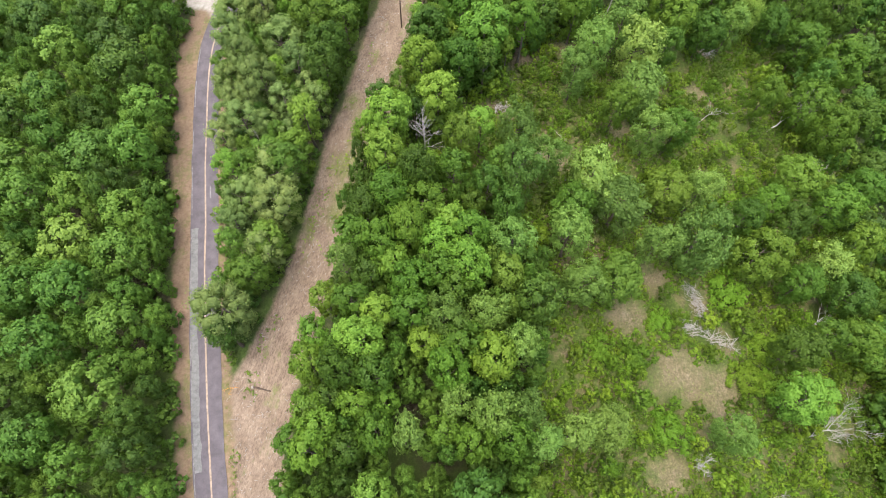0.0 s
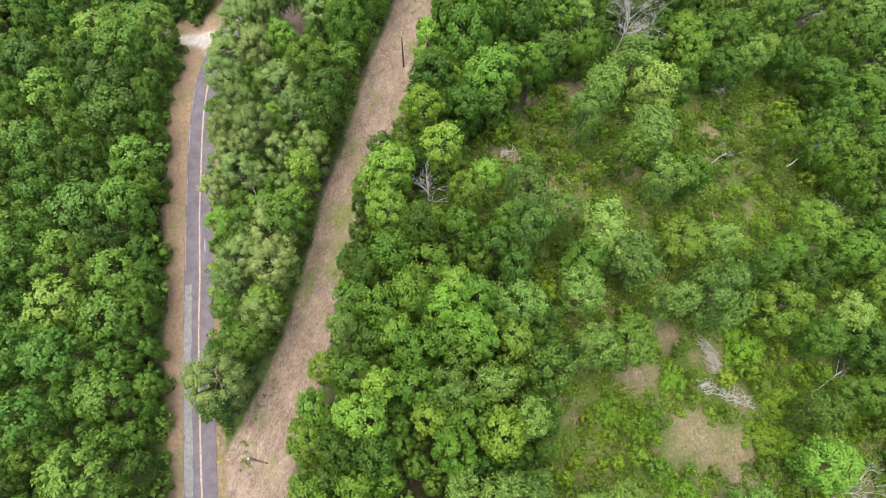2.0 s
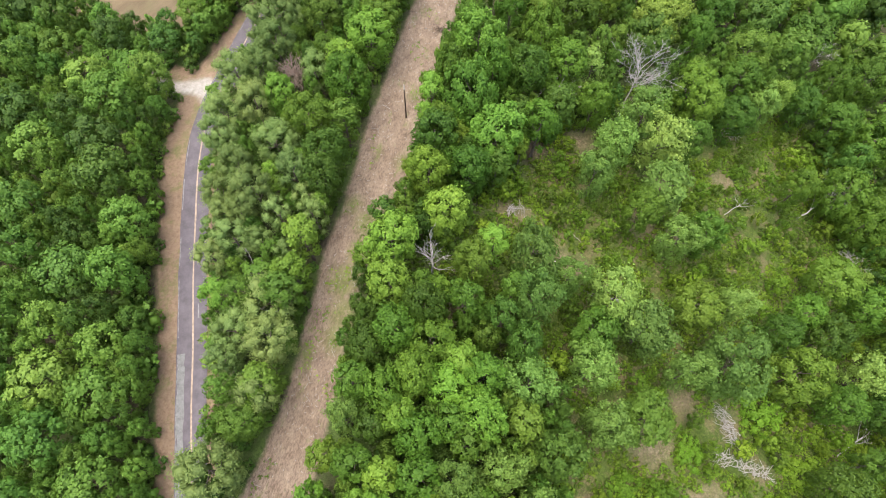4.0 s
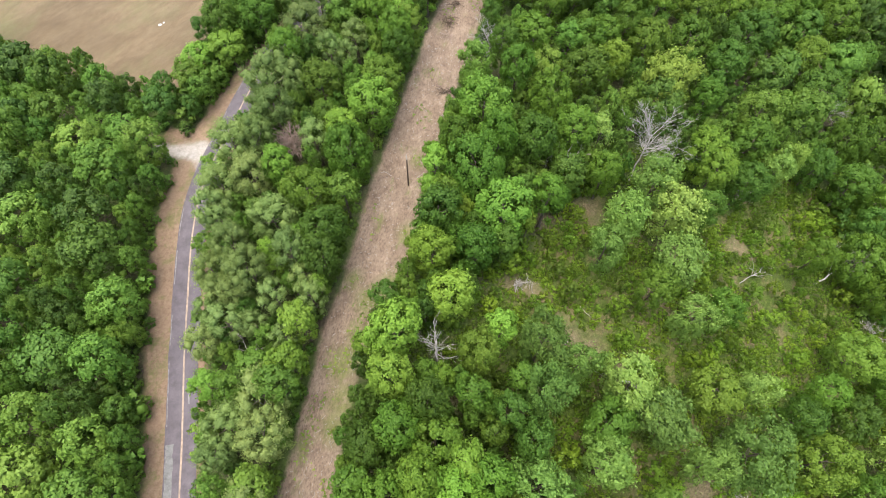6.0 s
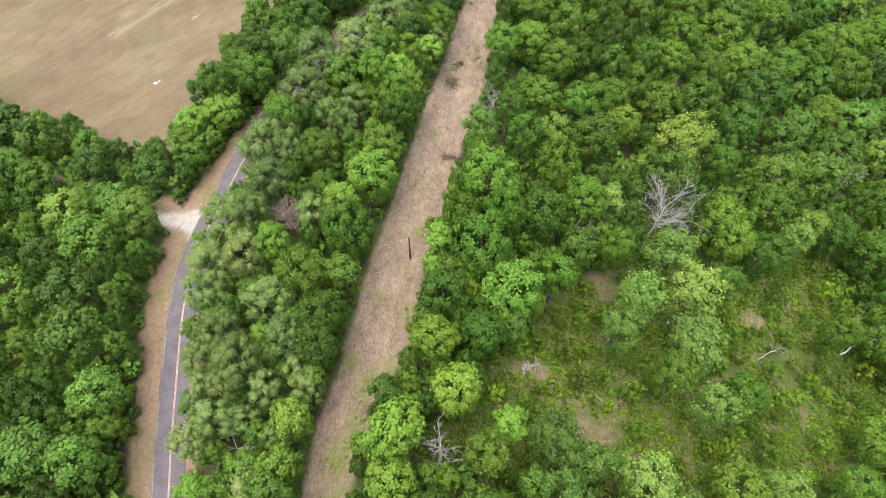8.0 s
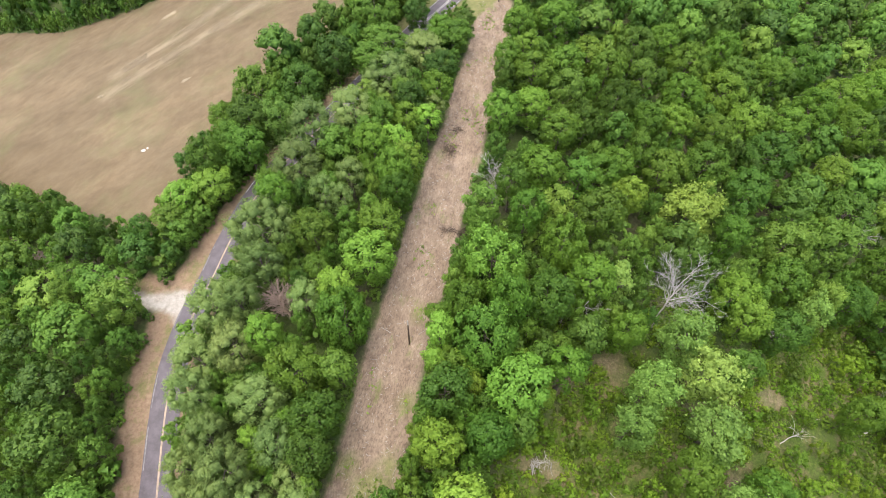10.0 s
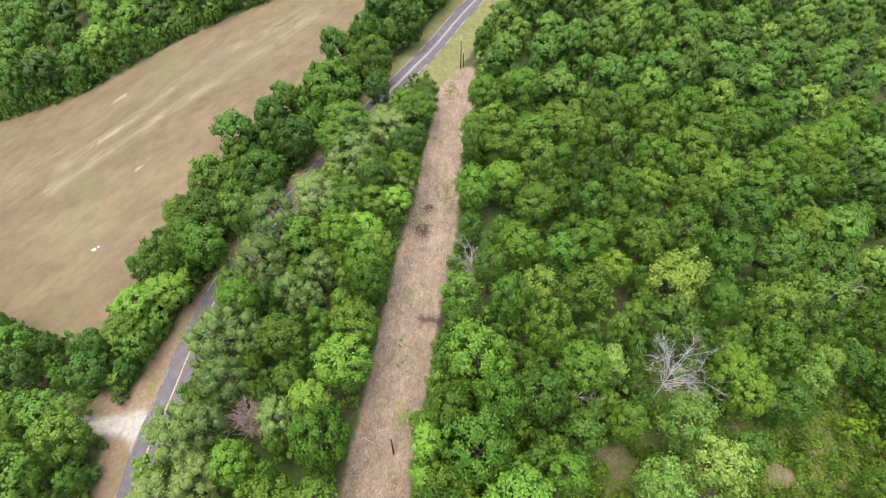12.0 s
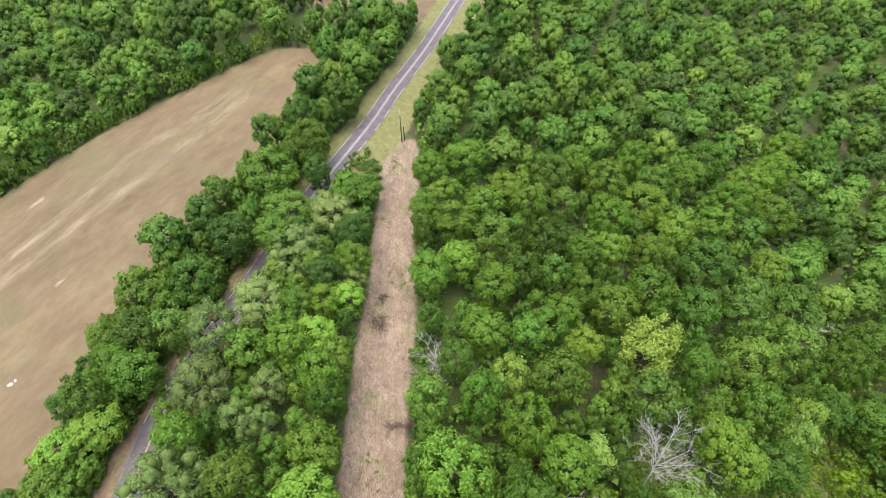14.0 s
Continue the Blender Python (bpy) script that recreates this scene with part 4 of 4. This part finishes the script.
# Unseen filler: low trees that turn the gaps between crowns dark.
low_trees = scatter(np.random.default_rng(12), 9000, -140, 170, -10, 290, 1.9, 3.4, SNAGS, 0.72, wooded)
join_leaves("understory", "young filler trees that darken the gaps under the canopy", "woods", low_trees, simple_models(130, 6, 2.8, 8.5, 6, 7, 0.65, lobe=0.45, heart=0.9), LEAF["woods"], lambda x, y, R: 0.22 * canopy(x, y) + R, 39)


# ---- undergrowth: saplings, brambles and weeds ----
def off_piles(x, y):
    """Clear of the heaps of cut branches."""
    return (np.hypot(x - 58.3, y - 43.4) > 4.2) & (np.hypot(np.maximum(np.abs(x - 60.8) - 6.0, 0), y - 35.3 + 0.25 * (x - 60.8)) > 2.4)


def under_cover(x, y, R):
    n = np.array([noise.fractal(Vector((a * 0.07, b * 0.07, 3.0)), 0.8, 2.0, 3) for a, b in zip(x, y)])
    return off_piles(x, y) & (edge_of(CLEARING, x, y) > -14) & (n > -0.5) & (bare_at(x, y) < 0.30 + 0.9 * n) & (in_strip(x, y) < -0.5) & (off_line(ROAD_LINE, x, y)[0] > 4.5)


def sapling_ground(x, y, R):
    return off_piles(x, y) & (edge_of(CLEARING, x, y) > -6) & (in_strip(x, y) < -1.5) & (bare_at(x, y) < 0.25)


def wood_edge(x, y, R):
    d, s = off_line(ROAD_LINE, x, y)
    i = in_strip(x, y)
    near_strip = (i < -1.7) & (i > -4.5)
    near_road = (d > np.where(s < 0, np.interp(y, *WEST_VERGE) - 0.6, 4.0)) & (d < 12)
    f = edge_of(FIELD, x, y)
    near_field = (f < 0.2) & (f > -7)
    return (near_strip | near_road | near_field) & (i < -1.4) & (f < 0.5) & (d > np.where(s < 0, np.interp(y, *WEST_VERGE) - 0.6, 4.0)) & ((y < 224) | near_field) & (off_line(DRIVE_LINE, x, y)[0] > 2.8)


mounds = scatter(np.random.default_rng(31), 30000, -10, 125, -12, 135, 0.5, 1.6, [], 0.50, under_cover)
join_leaves("undergrowth", "low yellow-green brambles and weeds in the clearing", "undergrowth", mounds, simple_models(140, 8, 1.2, 0.9, 5, 9, 0.27, lobe=0.36, dome=0.6, foot=0.0, low=0.0, ragged=0.3, loose=0.3, heart=0.6), LEAF["under"], lambda x, y, R: 0.75 * R, 33)
young = scatter(np.random.default_rng(35), 1500, -10, 118, -12, 130, 1.3, 2.9, [(x, y, R * 0.75) for x, y, R in placed], 0.85, sapling_ground)
join_leaves("saplings", "young green broadleaf saplings in the clearing", "saplings", young, simple_models(150, 6, 1.8, 4.5, 14, 22, 0.22, lobe=0.34, foot=0.05), LEAF["under"], lambda x, y, R: 1.8 + 1.7 * R, 37)
edge = scatter(np.random.default_rng(41), 16000, -190, 40, -12, 310, 0.8, 2.2, [], 0.55, wood_edge)
join_leaves("edge_thicket", "leafy thicket along the edges of the wood", "thicket", edge, simple_models(160, 6, 1.5, 3.0, 10, 17, 0.26, lobe=0.36, foot=0.0), LEAF["woods"], lambda x, y, R: 1.0 + 1.3 * R + (3.0 if edge_of(FIELD, x, y) > -8 else 0.0), 43)


def on_strip(x, y, R):
    n = np.array([noise.fractal(Vector((a * 0.12, b * 0.05, 9.0)), 0.8, 2.0, 3) for a, b in zip(x, y)])
    green = 1.1 * weedy_at(x, y)
    return (in_strip(x, y) > 0.3) & (n + green > 0.28) & (off_line(ROAD_LINE, x, y)[0] > 4)


tufts = scatter(np.random.default_rng(51), 22000, -45, 25, -8, 226, 0.12, 0.5, [], 0.6, on_strip)
join_leaves("weeds", "scattered green weeds on the cleared strip", "weeds", tufts, simple_models(170, 4, 0.5, 0.4, 4, 8, 0.15, lobe=0.45, dome=0.7, foot=0.0, low=-0.1), LEAF["under"], lambda x, y, R: 0.5 * R, 53)


# ---- sticks, logs, snags ----
def stick(r, a, b, thick, bend=0.06, sides=5, n=4):
    a, b = np.asarray(a, float), np.asarray(b, float)
    t = np.linspace(0, 1, n)[:, None]
    p = a + (b - a) * t + np.vstack([np.zeros(3), r.normal(0, bend * np.linalg.norm(b - a) / 2, (n - 2, 3)), np.zeros(3)])
    return tube(p, thick * np.linspace(1, 0.45, n), sides)


def chips():
    """Mulched sticks strewn over the strip."""
    r, out = np.random.default_rng(61), []
    xs, ys = r.uniform(-45, 20, 9000), r.uniform(-8, 226, 9000)
    for x, y in np.stack([xs, ys], 1)[in_strip(xs, ys) > 0.3][:2600]:
        a, l = r.uniform(0, 6.28), r.uniform(0.15, 0.7) * (1 + 2 * (r.uniform() < 0.05))
        z = ground_at(x, y) + 0.04
        out.append(tube([(x, y, z), (x + math.cos(a) * l, y + math.sin(a) * l, z + r.uniform(0, 0.1))], [0.05, 0.035], 3))
    v, f = joined(out)
    return tagged(new("wood_chips", mesh_of("wood_chips", v, f, DEADWOOD)), "pale mulched sticks strewn over the cleared strip", "wood chips", kind="stuff")


chips()


def limb(r, start, way, length, thick, depth=3, twig=0.024):
    """A bare limb that forks into crooked twigs, as pieces of tube."""
    n = 5
    p, d = [np.asarray(start, float)], unit(np.asarray(way, float))
    for _ in range(n - 1):
        d = unit(d + r.normal(0, 0.11, 3) + (0, 0, 0.03))
        p.append(p[-1] + d * length / (n - 1))
    out = [tube(p, thick * np.linspace(1, 0.3, n), 5 if depth > 1 else 3)]
    if depth > 0:
        for k in range(r.integers(3, 6)):
            i = r.integers(1, n)
            side = unit(d + unit(r.normal(0, 1, 3)) * 0.75)
            out += limb(r, p[i], side, length * r.uniform(0.38, 0.68), max(thick * 0.48, twig), depth - 1, twig)
    return out


def snag(x, y, H, reach, limbs, seed, label, material=DEADWOOD, lean=(0, 0), thick=0.3, start=0.35, rise=0.5, depth=3, name="dead_tree", twig=0.024):
    r = np.random.default_rng(seed)
    ob = thing(name, label, "dead tree", "", pose(x, y, ground_at(x, y)))
    thick *= 0.95
    z = np.linspace(-0.3, H * 0.75, 7)
    line = np.column_stack([lean[0] * z / H, lean[1] * z / H, z]) + np.vstack([np.zeros(3), r.normal(0, 0.12, (6, 3))])
    part_of("trunk", mesh_of("trunk", *tube(line, thick * np.linspace(1.2, 0.5, 7), 7), material, smooth=True), ob)
    for k in range(limbs):
        t = r.uniform(start, 1.0) * H * 0.75
        p = [np.interp(t, z, line[:, i]) for i in range(3)]
        a = k * 2.4 + r.uniform(-0.5, 0.5)
        pieces = limb(r, p, (math.cos(a) + lean[0] / H, math.sin(a) + lean[1] / H, rise * r.uniform(0.4, 1.6)), reach * r.uniform(0.7, 1.1), thick * 0.42, depth, twig)
        part_of("branch", mesh_of("branch", *joined(pieces), material, smooth=True), ob)
    return ob


snag(-3.9, 70.2, 21.0, 4.8, 8, 1, "bleached bare dead tree at the edge of the strip", thick=0.27, start=0.55, rise=1.5, depth=2)
snag(43.0, 117.5, 19.0, 7.4, 15, 2, "large bleached bare dead tree among green crowns", thick=0.2, lean=(2.0, 4.0), start=0.5, rise=0.7)
snag(8.6, 147.5, 14.0, 4.6, 11, 3, "slender pale dead tree beside the strip", thick=0.22, start=0.4, rise=1.6)
snag(92.5, 97.0, 5.5, 6.0, 7, 4, "leaning grey dead tree in the clearing", thick=0.22, lean=(9.0, 5.0), rise=0.5)
snag(81.0, 13.5, 4.0, 6.0, 7, 5, "fallen bleached treetop with bare branches", thick=0.2, lean=(7.5, 2.5), rise=0.3)
snag(87.5, 37.5, 4.5, 4.0, 3, 6, "bare grey leaning branch above shrubs", thick=0.16, lean=(6.0, 5.0), rise=0.5, depth=2)
snag(69.0, 94.0, 3.5, 3.2, 3, 7, "small bare grey branch among green brambles", thick=0.12, lean=(4.0, 2.0), depth=2)
snag(104.0, 84.0, 6.0, 3.0, 7, 8, "thin grey dead tree in the undergrowth", thick=0.16)
snag(51.5, 7.0, 6.0, 2.5, 5, 9, "thin upright dead stems in the clearing", thick=0.10, rise=2.0)
snag(108.5, 148.0, 13.0, 4.5, 6, 10, "grey dead tree in the forest edge", thick=0.2, start=0.6)
snag(26.0, 118.0, 12.0, 3.5, 5, 12, "grey dead treetop between green crowns", thick=0.18, start=0.6)
snag(-36.3, 118.3, 11.0, 3.3, 60, 11, "dead brown leafless bush among pines", REDWOOD, thick=0.16, start=0.3, rise=0.8, depth=2, twig=0.05)


def brush_pile(x, y, long, wide, turn, count, seed, label, material=DEADWOOD):
    r = np.random.default_rng(seed)
    ob = thing("brush_pile", label, "brush pile", "brush piles", pose(x, y, ground_at(x, y), 0, 0, turn))
    t = pose(x, y, 0, 0, 0, turn)
    for k in range(int(count * 1.7)):
        px, py = r.uniform(-0.5, 0.5) * long, r.uniform(-0.5, 0.5) * wide
        a, l = r.normal(0.4, 0.9), r.uniform(1.0, 3.8)
        g = t @ Vector((px, py, 0))
        z = ground_at(g.x, g.y) - ground_at(x, y) + r.uniform(0.1, 1.1)
        d = np.array([math.cos(a) * l / 2, math.sin(a) * l / 2, r.normal(0, 0.25)])
        c = np.array([px, py, z])
        part_of("stick", mesh_of("stick", *stick(r, c - d, c + d, r.uniform(0.025, 0.075), 0.14), material, smooth=True), ob)


brush_pile(58.3, 43.4, 8.5, 2.6, 112, 52, 1, "heap of bleached grey cut branches")
brush_pile(60.8, 35.3, 14.0, 2.4, -14, 70, 2, "long row of bleached grey cut branches")
brush_pile(14.5, 88.0, 3.5, 2.0, 20, 18, 3, "small heap of grey branches on bare soil")
brush_pile(-0.8, 138.6, 5.5, 1.6, -8, 26, 4, "row of dark broken branches across the cleared strip", POLE)
brush_pile(-1.4, 163.6, 3.0, 3.0, 60, 22, 7, "low tangle of dark twigs on the cleared strip", POLE)
brush_pile(1.2, 169.7, 2.0, 1.4, 20, 12, 8, "small tangle of dark twigs on the cleared strip", POLE)
brush_pile(2.9, 149.9, 2.6, 1.8, 75, 14, 9, "small tangle of brown twigs beside the trees", REDWOOD)
brush_pile(-1.3, 157.4, 1.6, 2.6, 80, 12, 10, "small tangle of brown twigs on the cleared strip", REDWOOD)
brush_pile(76.2, 119.1, 4.5, 2.4, 25, 30, 6, "pale heap of cut branches on bare soil")
brush_pile(72.0, 0.5, 5.0, 2.5, 10, 26, 5, "heap of grey branches under shrubs")


def log(x0, y0, x1, y1, thick, seed, label, material=DEADWOOD, end=None):
    r = np.random.default_rng(seed)
    z0, z1 = ground_at(x0, y0), ground_at(x1, y1)
    ob = tagged(new("log", mesh_of("log", *stick(r, (0, 0, thick * 0.8), (x1 - x0, y1 - y0, z1 - z0 + thick * 0.8), thick, 0.03, 8, 6), material, smooth=True)), label, "log")
    ob.matrix_basis = pose(x0, y0, z0)
    if end:
        part_of("cut_end", mesh_of("cut_end", *tube([(-0.25, 0, thick), (0.12, 0, thick)], [thick * 1.2, thick * 1.15], 8), end), ob, "pale cut end")
    return ob


log(-37.0, 20.9, -33.4, 20.1, 0.23, 1, "dark log with a pale cut end on bare soil", POLE, PALE)
log(28.6, 70.3, 38.6, 65.3, 0.12, 2, "long grey fallen trunk in the undergrowth")
log(77.5, 41.6, 86.0, 45.0, 0.09, 3, "thin grey fallen trunk among brambles")
log(-16.5, 115.0, -12.2, 112.6, 0.07, 4, "thin pale fallen branch on the cleared strip")
log(73.4, 37.3, 86.5, 44.6, 0.10, 9, "thin bleached fallen trunk across green brambles")
log(75.0, 47.4, 80.6, 43.2, 0.11, 10, "short bleached fallen limb on bare soil")
log(62.0, 57.0, 66.5, 55.0, 0.10, 5, "grey fallen branch in the clearing")
log(34.0, 98.0, 37.0, 101.5, 0.09, 6, "pale fallen branch on bare soil")
log(27.0, 84.0, 29.8, 81.0, 0.10, 7, "pale fallen branch among brambles")
log(78.0, 99.0, 82.0, 100.0, 0.09, 8, "pale fallen branch in the clearing")


def stump(x, y, wide, tall, label):
    ob = thing("tree_stump", label, "stump", "", pose(x, y, ground_at(x, y)))
    part_of("bark", mesh_of("bark", *tube([(0, 0, -0.2), (0, 0, 0.15), (0, 0, tall)], [wide * 1.5, wide * 1.1, wide], 12), BARK, smooth=True), ob)
    part_of("cut_face", mesh_of("cut_face", *tube([(0, 0, tall - 0.02), (0, 0, tall + 0.03)], [wide * 0.95, wide * 0.93], 12), PALE), ob, "pale sawn top")


stump(22.8, 75.8, 0.55, 0.7, "broad sawn tree stump on bare soil")
snag(29.5, 70.0, 2.4, 3.4, 5, 21, "fallen grey treetop lying in the brambles", thick=0.14, lean=(7.5, -3.5), rise=0.3, depth=2)
snag(57.0, 57.0, 3.0, 2.6, 4, 22, "small heap of bare grey twigs in the clearing", thick=0.1, rise=0.5, depth=2)
snag(75.0, 57.0, 3.0, 3.0, 4, 23, "bare grey branch leaning in the brambles", thick=0.12, lean=(3.0, 2.0), rise=0.5, depth=2)
snag(-35.0, 61.0, 12.5, 2.6, 6, 24, "grey dead twigs among the pines", thick=0.12, start=0.6, rise=0.5, depth=2)
snag(-39.5, 71.0, 11.5, 2.8, 6, 25, "grey dead pine branches beside the road", thick=0.12, start=0.6, rise=0.2, depth=2)


def utility_pole(x, y, H, label, seed):
    r = np.random.default_rng(seed)
    ob = thing("utility_pole", label, "utility pole", "utility poles", pose(x, y, ground_at(x, y), r.uniform(-1, 1), r.uniform(-1, 1)))
    part_of("shaft", mesh_of("shaft", *tube([(0, 0, -0.5), (0, 0, H * 0.5), (0, 0, H * 0.86)], [0.19, 0.165, 0.145], 10), POLE, smooth=True), ob)
    part_of("top", mesh_of("top", *tube([(0, 0, H * 0.86 + 0.003), (0, 0, H)], [0.147, 0.13], 10), PALE, smooth=True), ob, "paler weathered pole top")
    part_of("insulator", mesh_of("insulator", *tube([(0, 0, H), (0, 0, H + 0.1), (0, 0, H + 0.22), (0, 0, H + 0.3)], [0.04, 0.09, 0.07, 0.03], 8), PALE, smooth=True), ob)
    return ob


utility_pole(-10.6, 111.4, 11.5, "dark timber utility pole standing on the cleared strip", 1)
utility_pole(15.3, 225.8, 11.5, "timber utility pole at the end of the strip", 2)
utility_pole(16.2, 226.6, 6.0, "short timber pole beside a taller one", 3)
utility_pole(32.1, 297.9, 11.0, "thin timber utility pole in the far verge", 4)


def rock(x, y, size, seed, label):
    r = np.random.default_rng(seed)
    bm = bmesh.new()
    bmesh.ops.create_icosphere(bm, subdivisions=3, radius=size)
    for v in bm.verts:
        k = 1 + 0.35 * noise.noise(v.co * 1.3 / size + Vector((seed, 0, 0)))
        v.co = Vector((v.co.x * k * 1.3, v.co.y * k, max(v.co.z * k * 0.6, -0.1)))
    me = bpy.data.meshes.new("rock")
    bm.to_mesh(me)
    bm.free()
    me.materials.append(ROCK)
    ob = tagged(new("rock", me), label, "rock")
    ob.matrix_basis = pose(x, y, ground_at(x, y) + 0.05, 0, 0, r.uniform(0, 360))


def hay_heap(x, y, long, wide, turn, seed, label):
    """A low ragged heap of left hay."""
    bm = bmesh.new()
    bmesh.ops.create_grid(bm, x_segments=24, y_segments=12, size=1.0)
    for v in bm.verts:
        k = noise.noise(Vector((v.co.x * 2.5, v.co.y * 2.5, seed)))
        d = max(0.0, 1.0 - math.hypot(v.co.x, v.co.y) + 0.3 * k)
        g = pose(x, y, 0, 0, 0, turn) @ Vector((v.co.x * long / 2, v.co.y * wide / 2, 0))
        v.co = Vector((g.x - x, g.y - y, ground_at(g.x, g.y) - ground_at(x, y) - 0.25 + 0.75 * min(d, 0.6) + 0.12 * k))
    me = bpy.data.meshes.new("hay_heap")
    bm.to_mesh(me)
    bm.free()
    me.materials.append(STRAW)
    tagged(new("hay_heap", me), label, "hay heap").matrix_basis = pose(x, y, ground_at(x, y))


hay_heap(-97.0, 240.0, 8.0, 3.0, 40, 1, "flattened pale heap of hay in the field")
hay_heap(-79.4, 199.6, 5.0, 2.0, 30, 2, "small pale heap of hay in the field")
hay_heap(-108.0, 199.0, 3.0, 1.6, 10, 3, "small pale wisp of hay in the field")
rock(-84.2, 171.0, 0.46, 1, "white boulder lying in the dry hay field")
rock(-83.3, 171.7, 0.24, 2, "small white stone beside a boulder in the field")

flag = thing("marker_tape", "crumpled orange marker tape on bare soil", "marker", "", pose(-40.9, 20.9, ground_at(-40.9, 20.9)))
r = np.random.default_rng(8)
for k in range(3):
    p = np.cumsum(r.normal(0, 0.3, (6, 3)) * (1.6, 0.7, 0.12), 0) + (k * 0.5 - 0.6, 0, 0.1)
    part_of("strand", mesh_of("strand", *tube(p, [0.02, 0.03, 0.04, 0.03, 0.03, 0.02], 5), ORANGE, smooth=True), flag)


def windrow(points, label, seed):
    """A broken band of left hay wisps along the mowing direction."""
    r = np.random.default_rng(seed)
    line, out = curve_through(points, 0.7), []
    tangent = unit(np.gradient(line, axis=0))
    for k in range(500):
        i = r.integers(0, len(line))
        if noise.noise(Vector((line[i, 0] * 0.09, line[i, 1] * 0.09, seed))) < -0.45:
            continue
        side = np.array([tangent[i, 1], -tangent[i, 0]]) * r.normal(0, 1.5)
        a = line[i] + side
        b = a + tangent[i] * r.uniform(2.0, 8.0) + r.normal(0, 0.3, 2)
        out.append(tube([(*a, ground_at(*a) + 0.06), (*(a + b) / 2, ground_at(*(a + b) / 2) + 0.09), (*b, ground_at(*b) + 0.06)], [0.01, 0.028, 0.01], 3))
    v, f = joined(out)
    return tagged(new("hay_windrow", mesh_of("hay_windrow", v, f, STRAW, smooth=True)), label, "hay", kind="stuff")


windrow(WINDROW_A, "broken pale band of hay left after mowing", 1)
windrow(WINDROW_B, "broken pale band of hay left after mowing", 2)


# ---- dry grass of the clearing and the verges ----
def grass_ground(x, y, R):
    n = np.array([noise.fractal(Vector((a * 0.13, b * 0.13, 21.0)), 0.8, 2.0, 3) for a, b in zip(x, y)])
    d, s = off_line(ROAD_LINE, x, y)
    verge = (d > 3.7) & (d < np.where(s < 0, np.interp(y, *WEST_VERGE), 4.8)) & (y < 226) & (edge_of(MOUTH, x, y) < 0)
    return ((edge_of(CLEARING, x, y) > -4) & (in_strip(x, y) < -0.3) & (n > -0.35) & ((bare_at(x, y) > 0.04) | (n > 0.22))) | (verge & (n > 0.05))


def tussock(seed, blades=9):
    r = np.random.default_rng(seed)
    a, reach = r.uniform(0, 6.28, blades), r.uniform(0.35, 1.0, blades)
    root = r.normal(0, 0.22, (blades, 2))
    side = np.stack([-np.sin(a), np.cos(a)], 1) * 0.11
    tip = root + np.stack([np.cos(a), np.sin(a)], 1) * reach[:, None]
    v = np.stack([np.column_stack([root - side, np.zeros(blades)]), np.column_stack([root + side, np.zeros(blades)]), np.column_stack([tip, r.uniform(0.3, 0.9, blades)])], 1).reshape(-1, 3)
    return v, np.arange(3 * blades).reshape(-1, 3), np.repeat(r.uniform(0, 1, blades), 3), 1.0, 1.0


tussocks = scatter(np.random.default_rng(71), 90000, -75, 122, -12, 226, 0.18, 0.65, [], 0.6, grass_ground)
join_leaves("grass_tussocks", "dry straw and green grass tussocks on bare soil", "grass", tussocks, [tussock(k) for k in range(8)], LEAF["straw"], lambda x, y, R: 0.6 * R, 73)
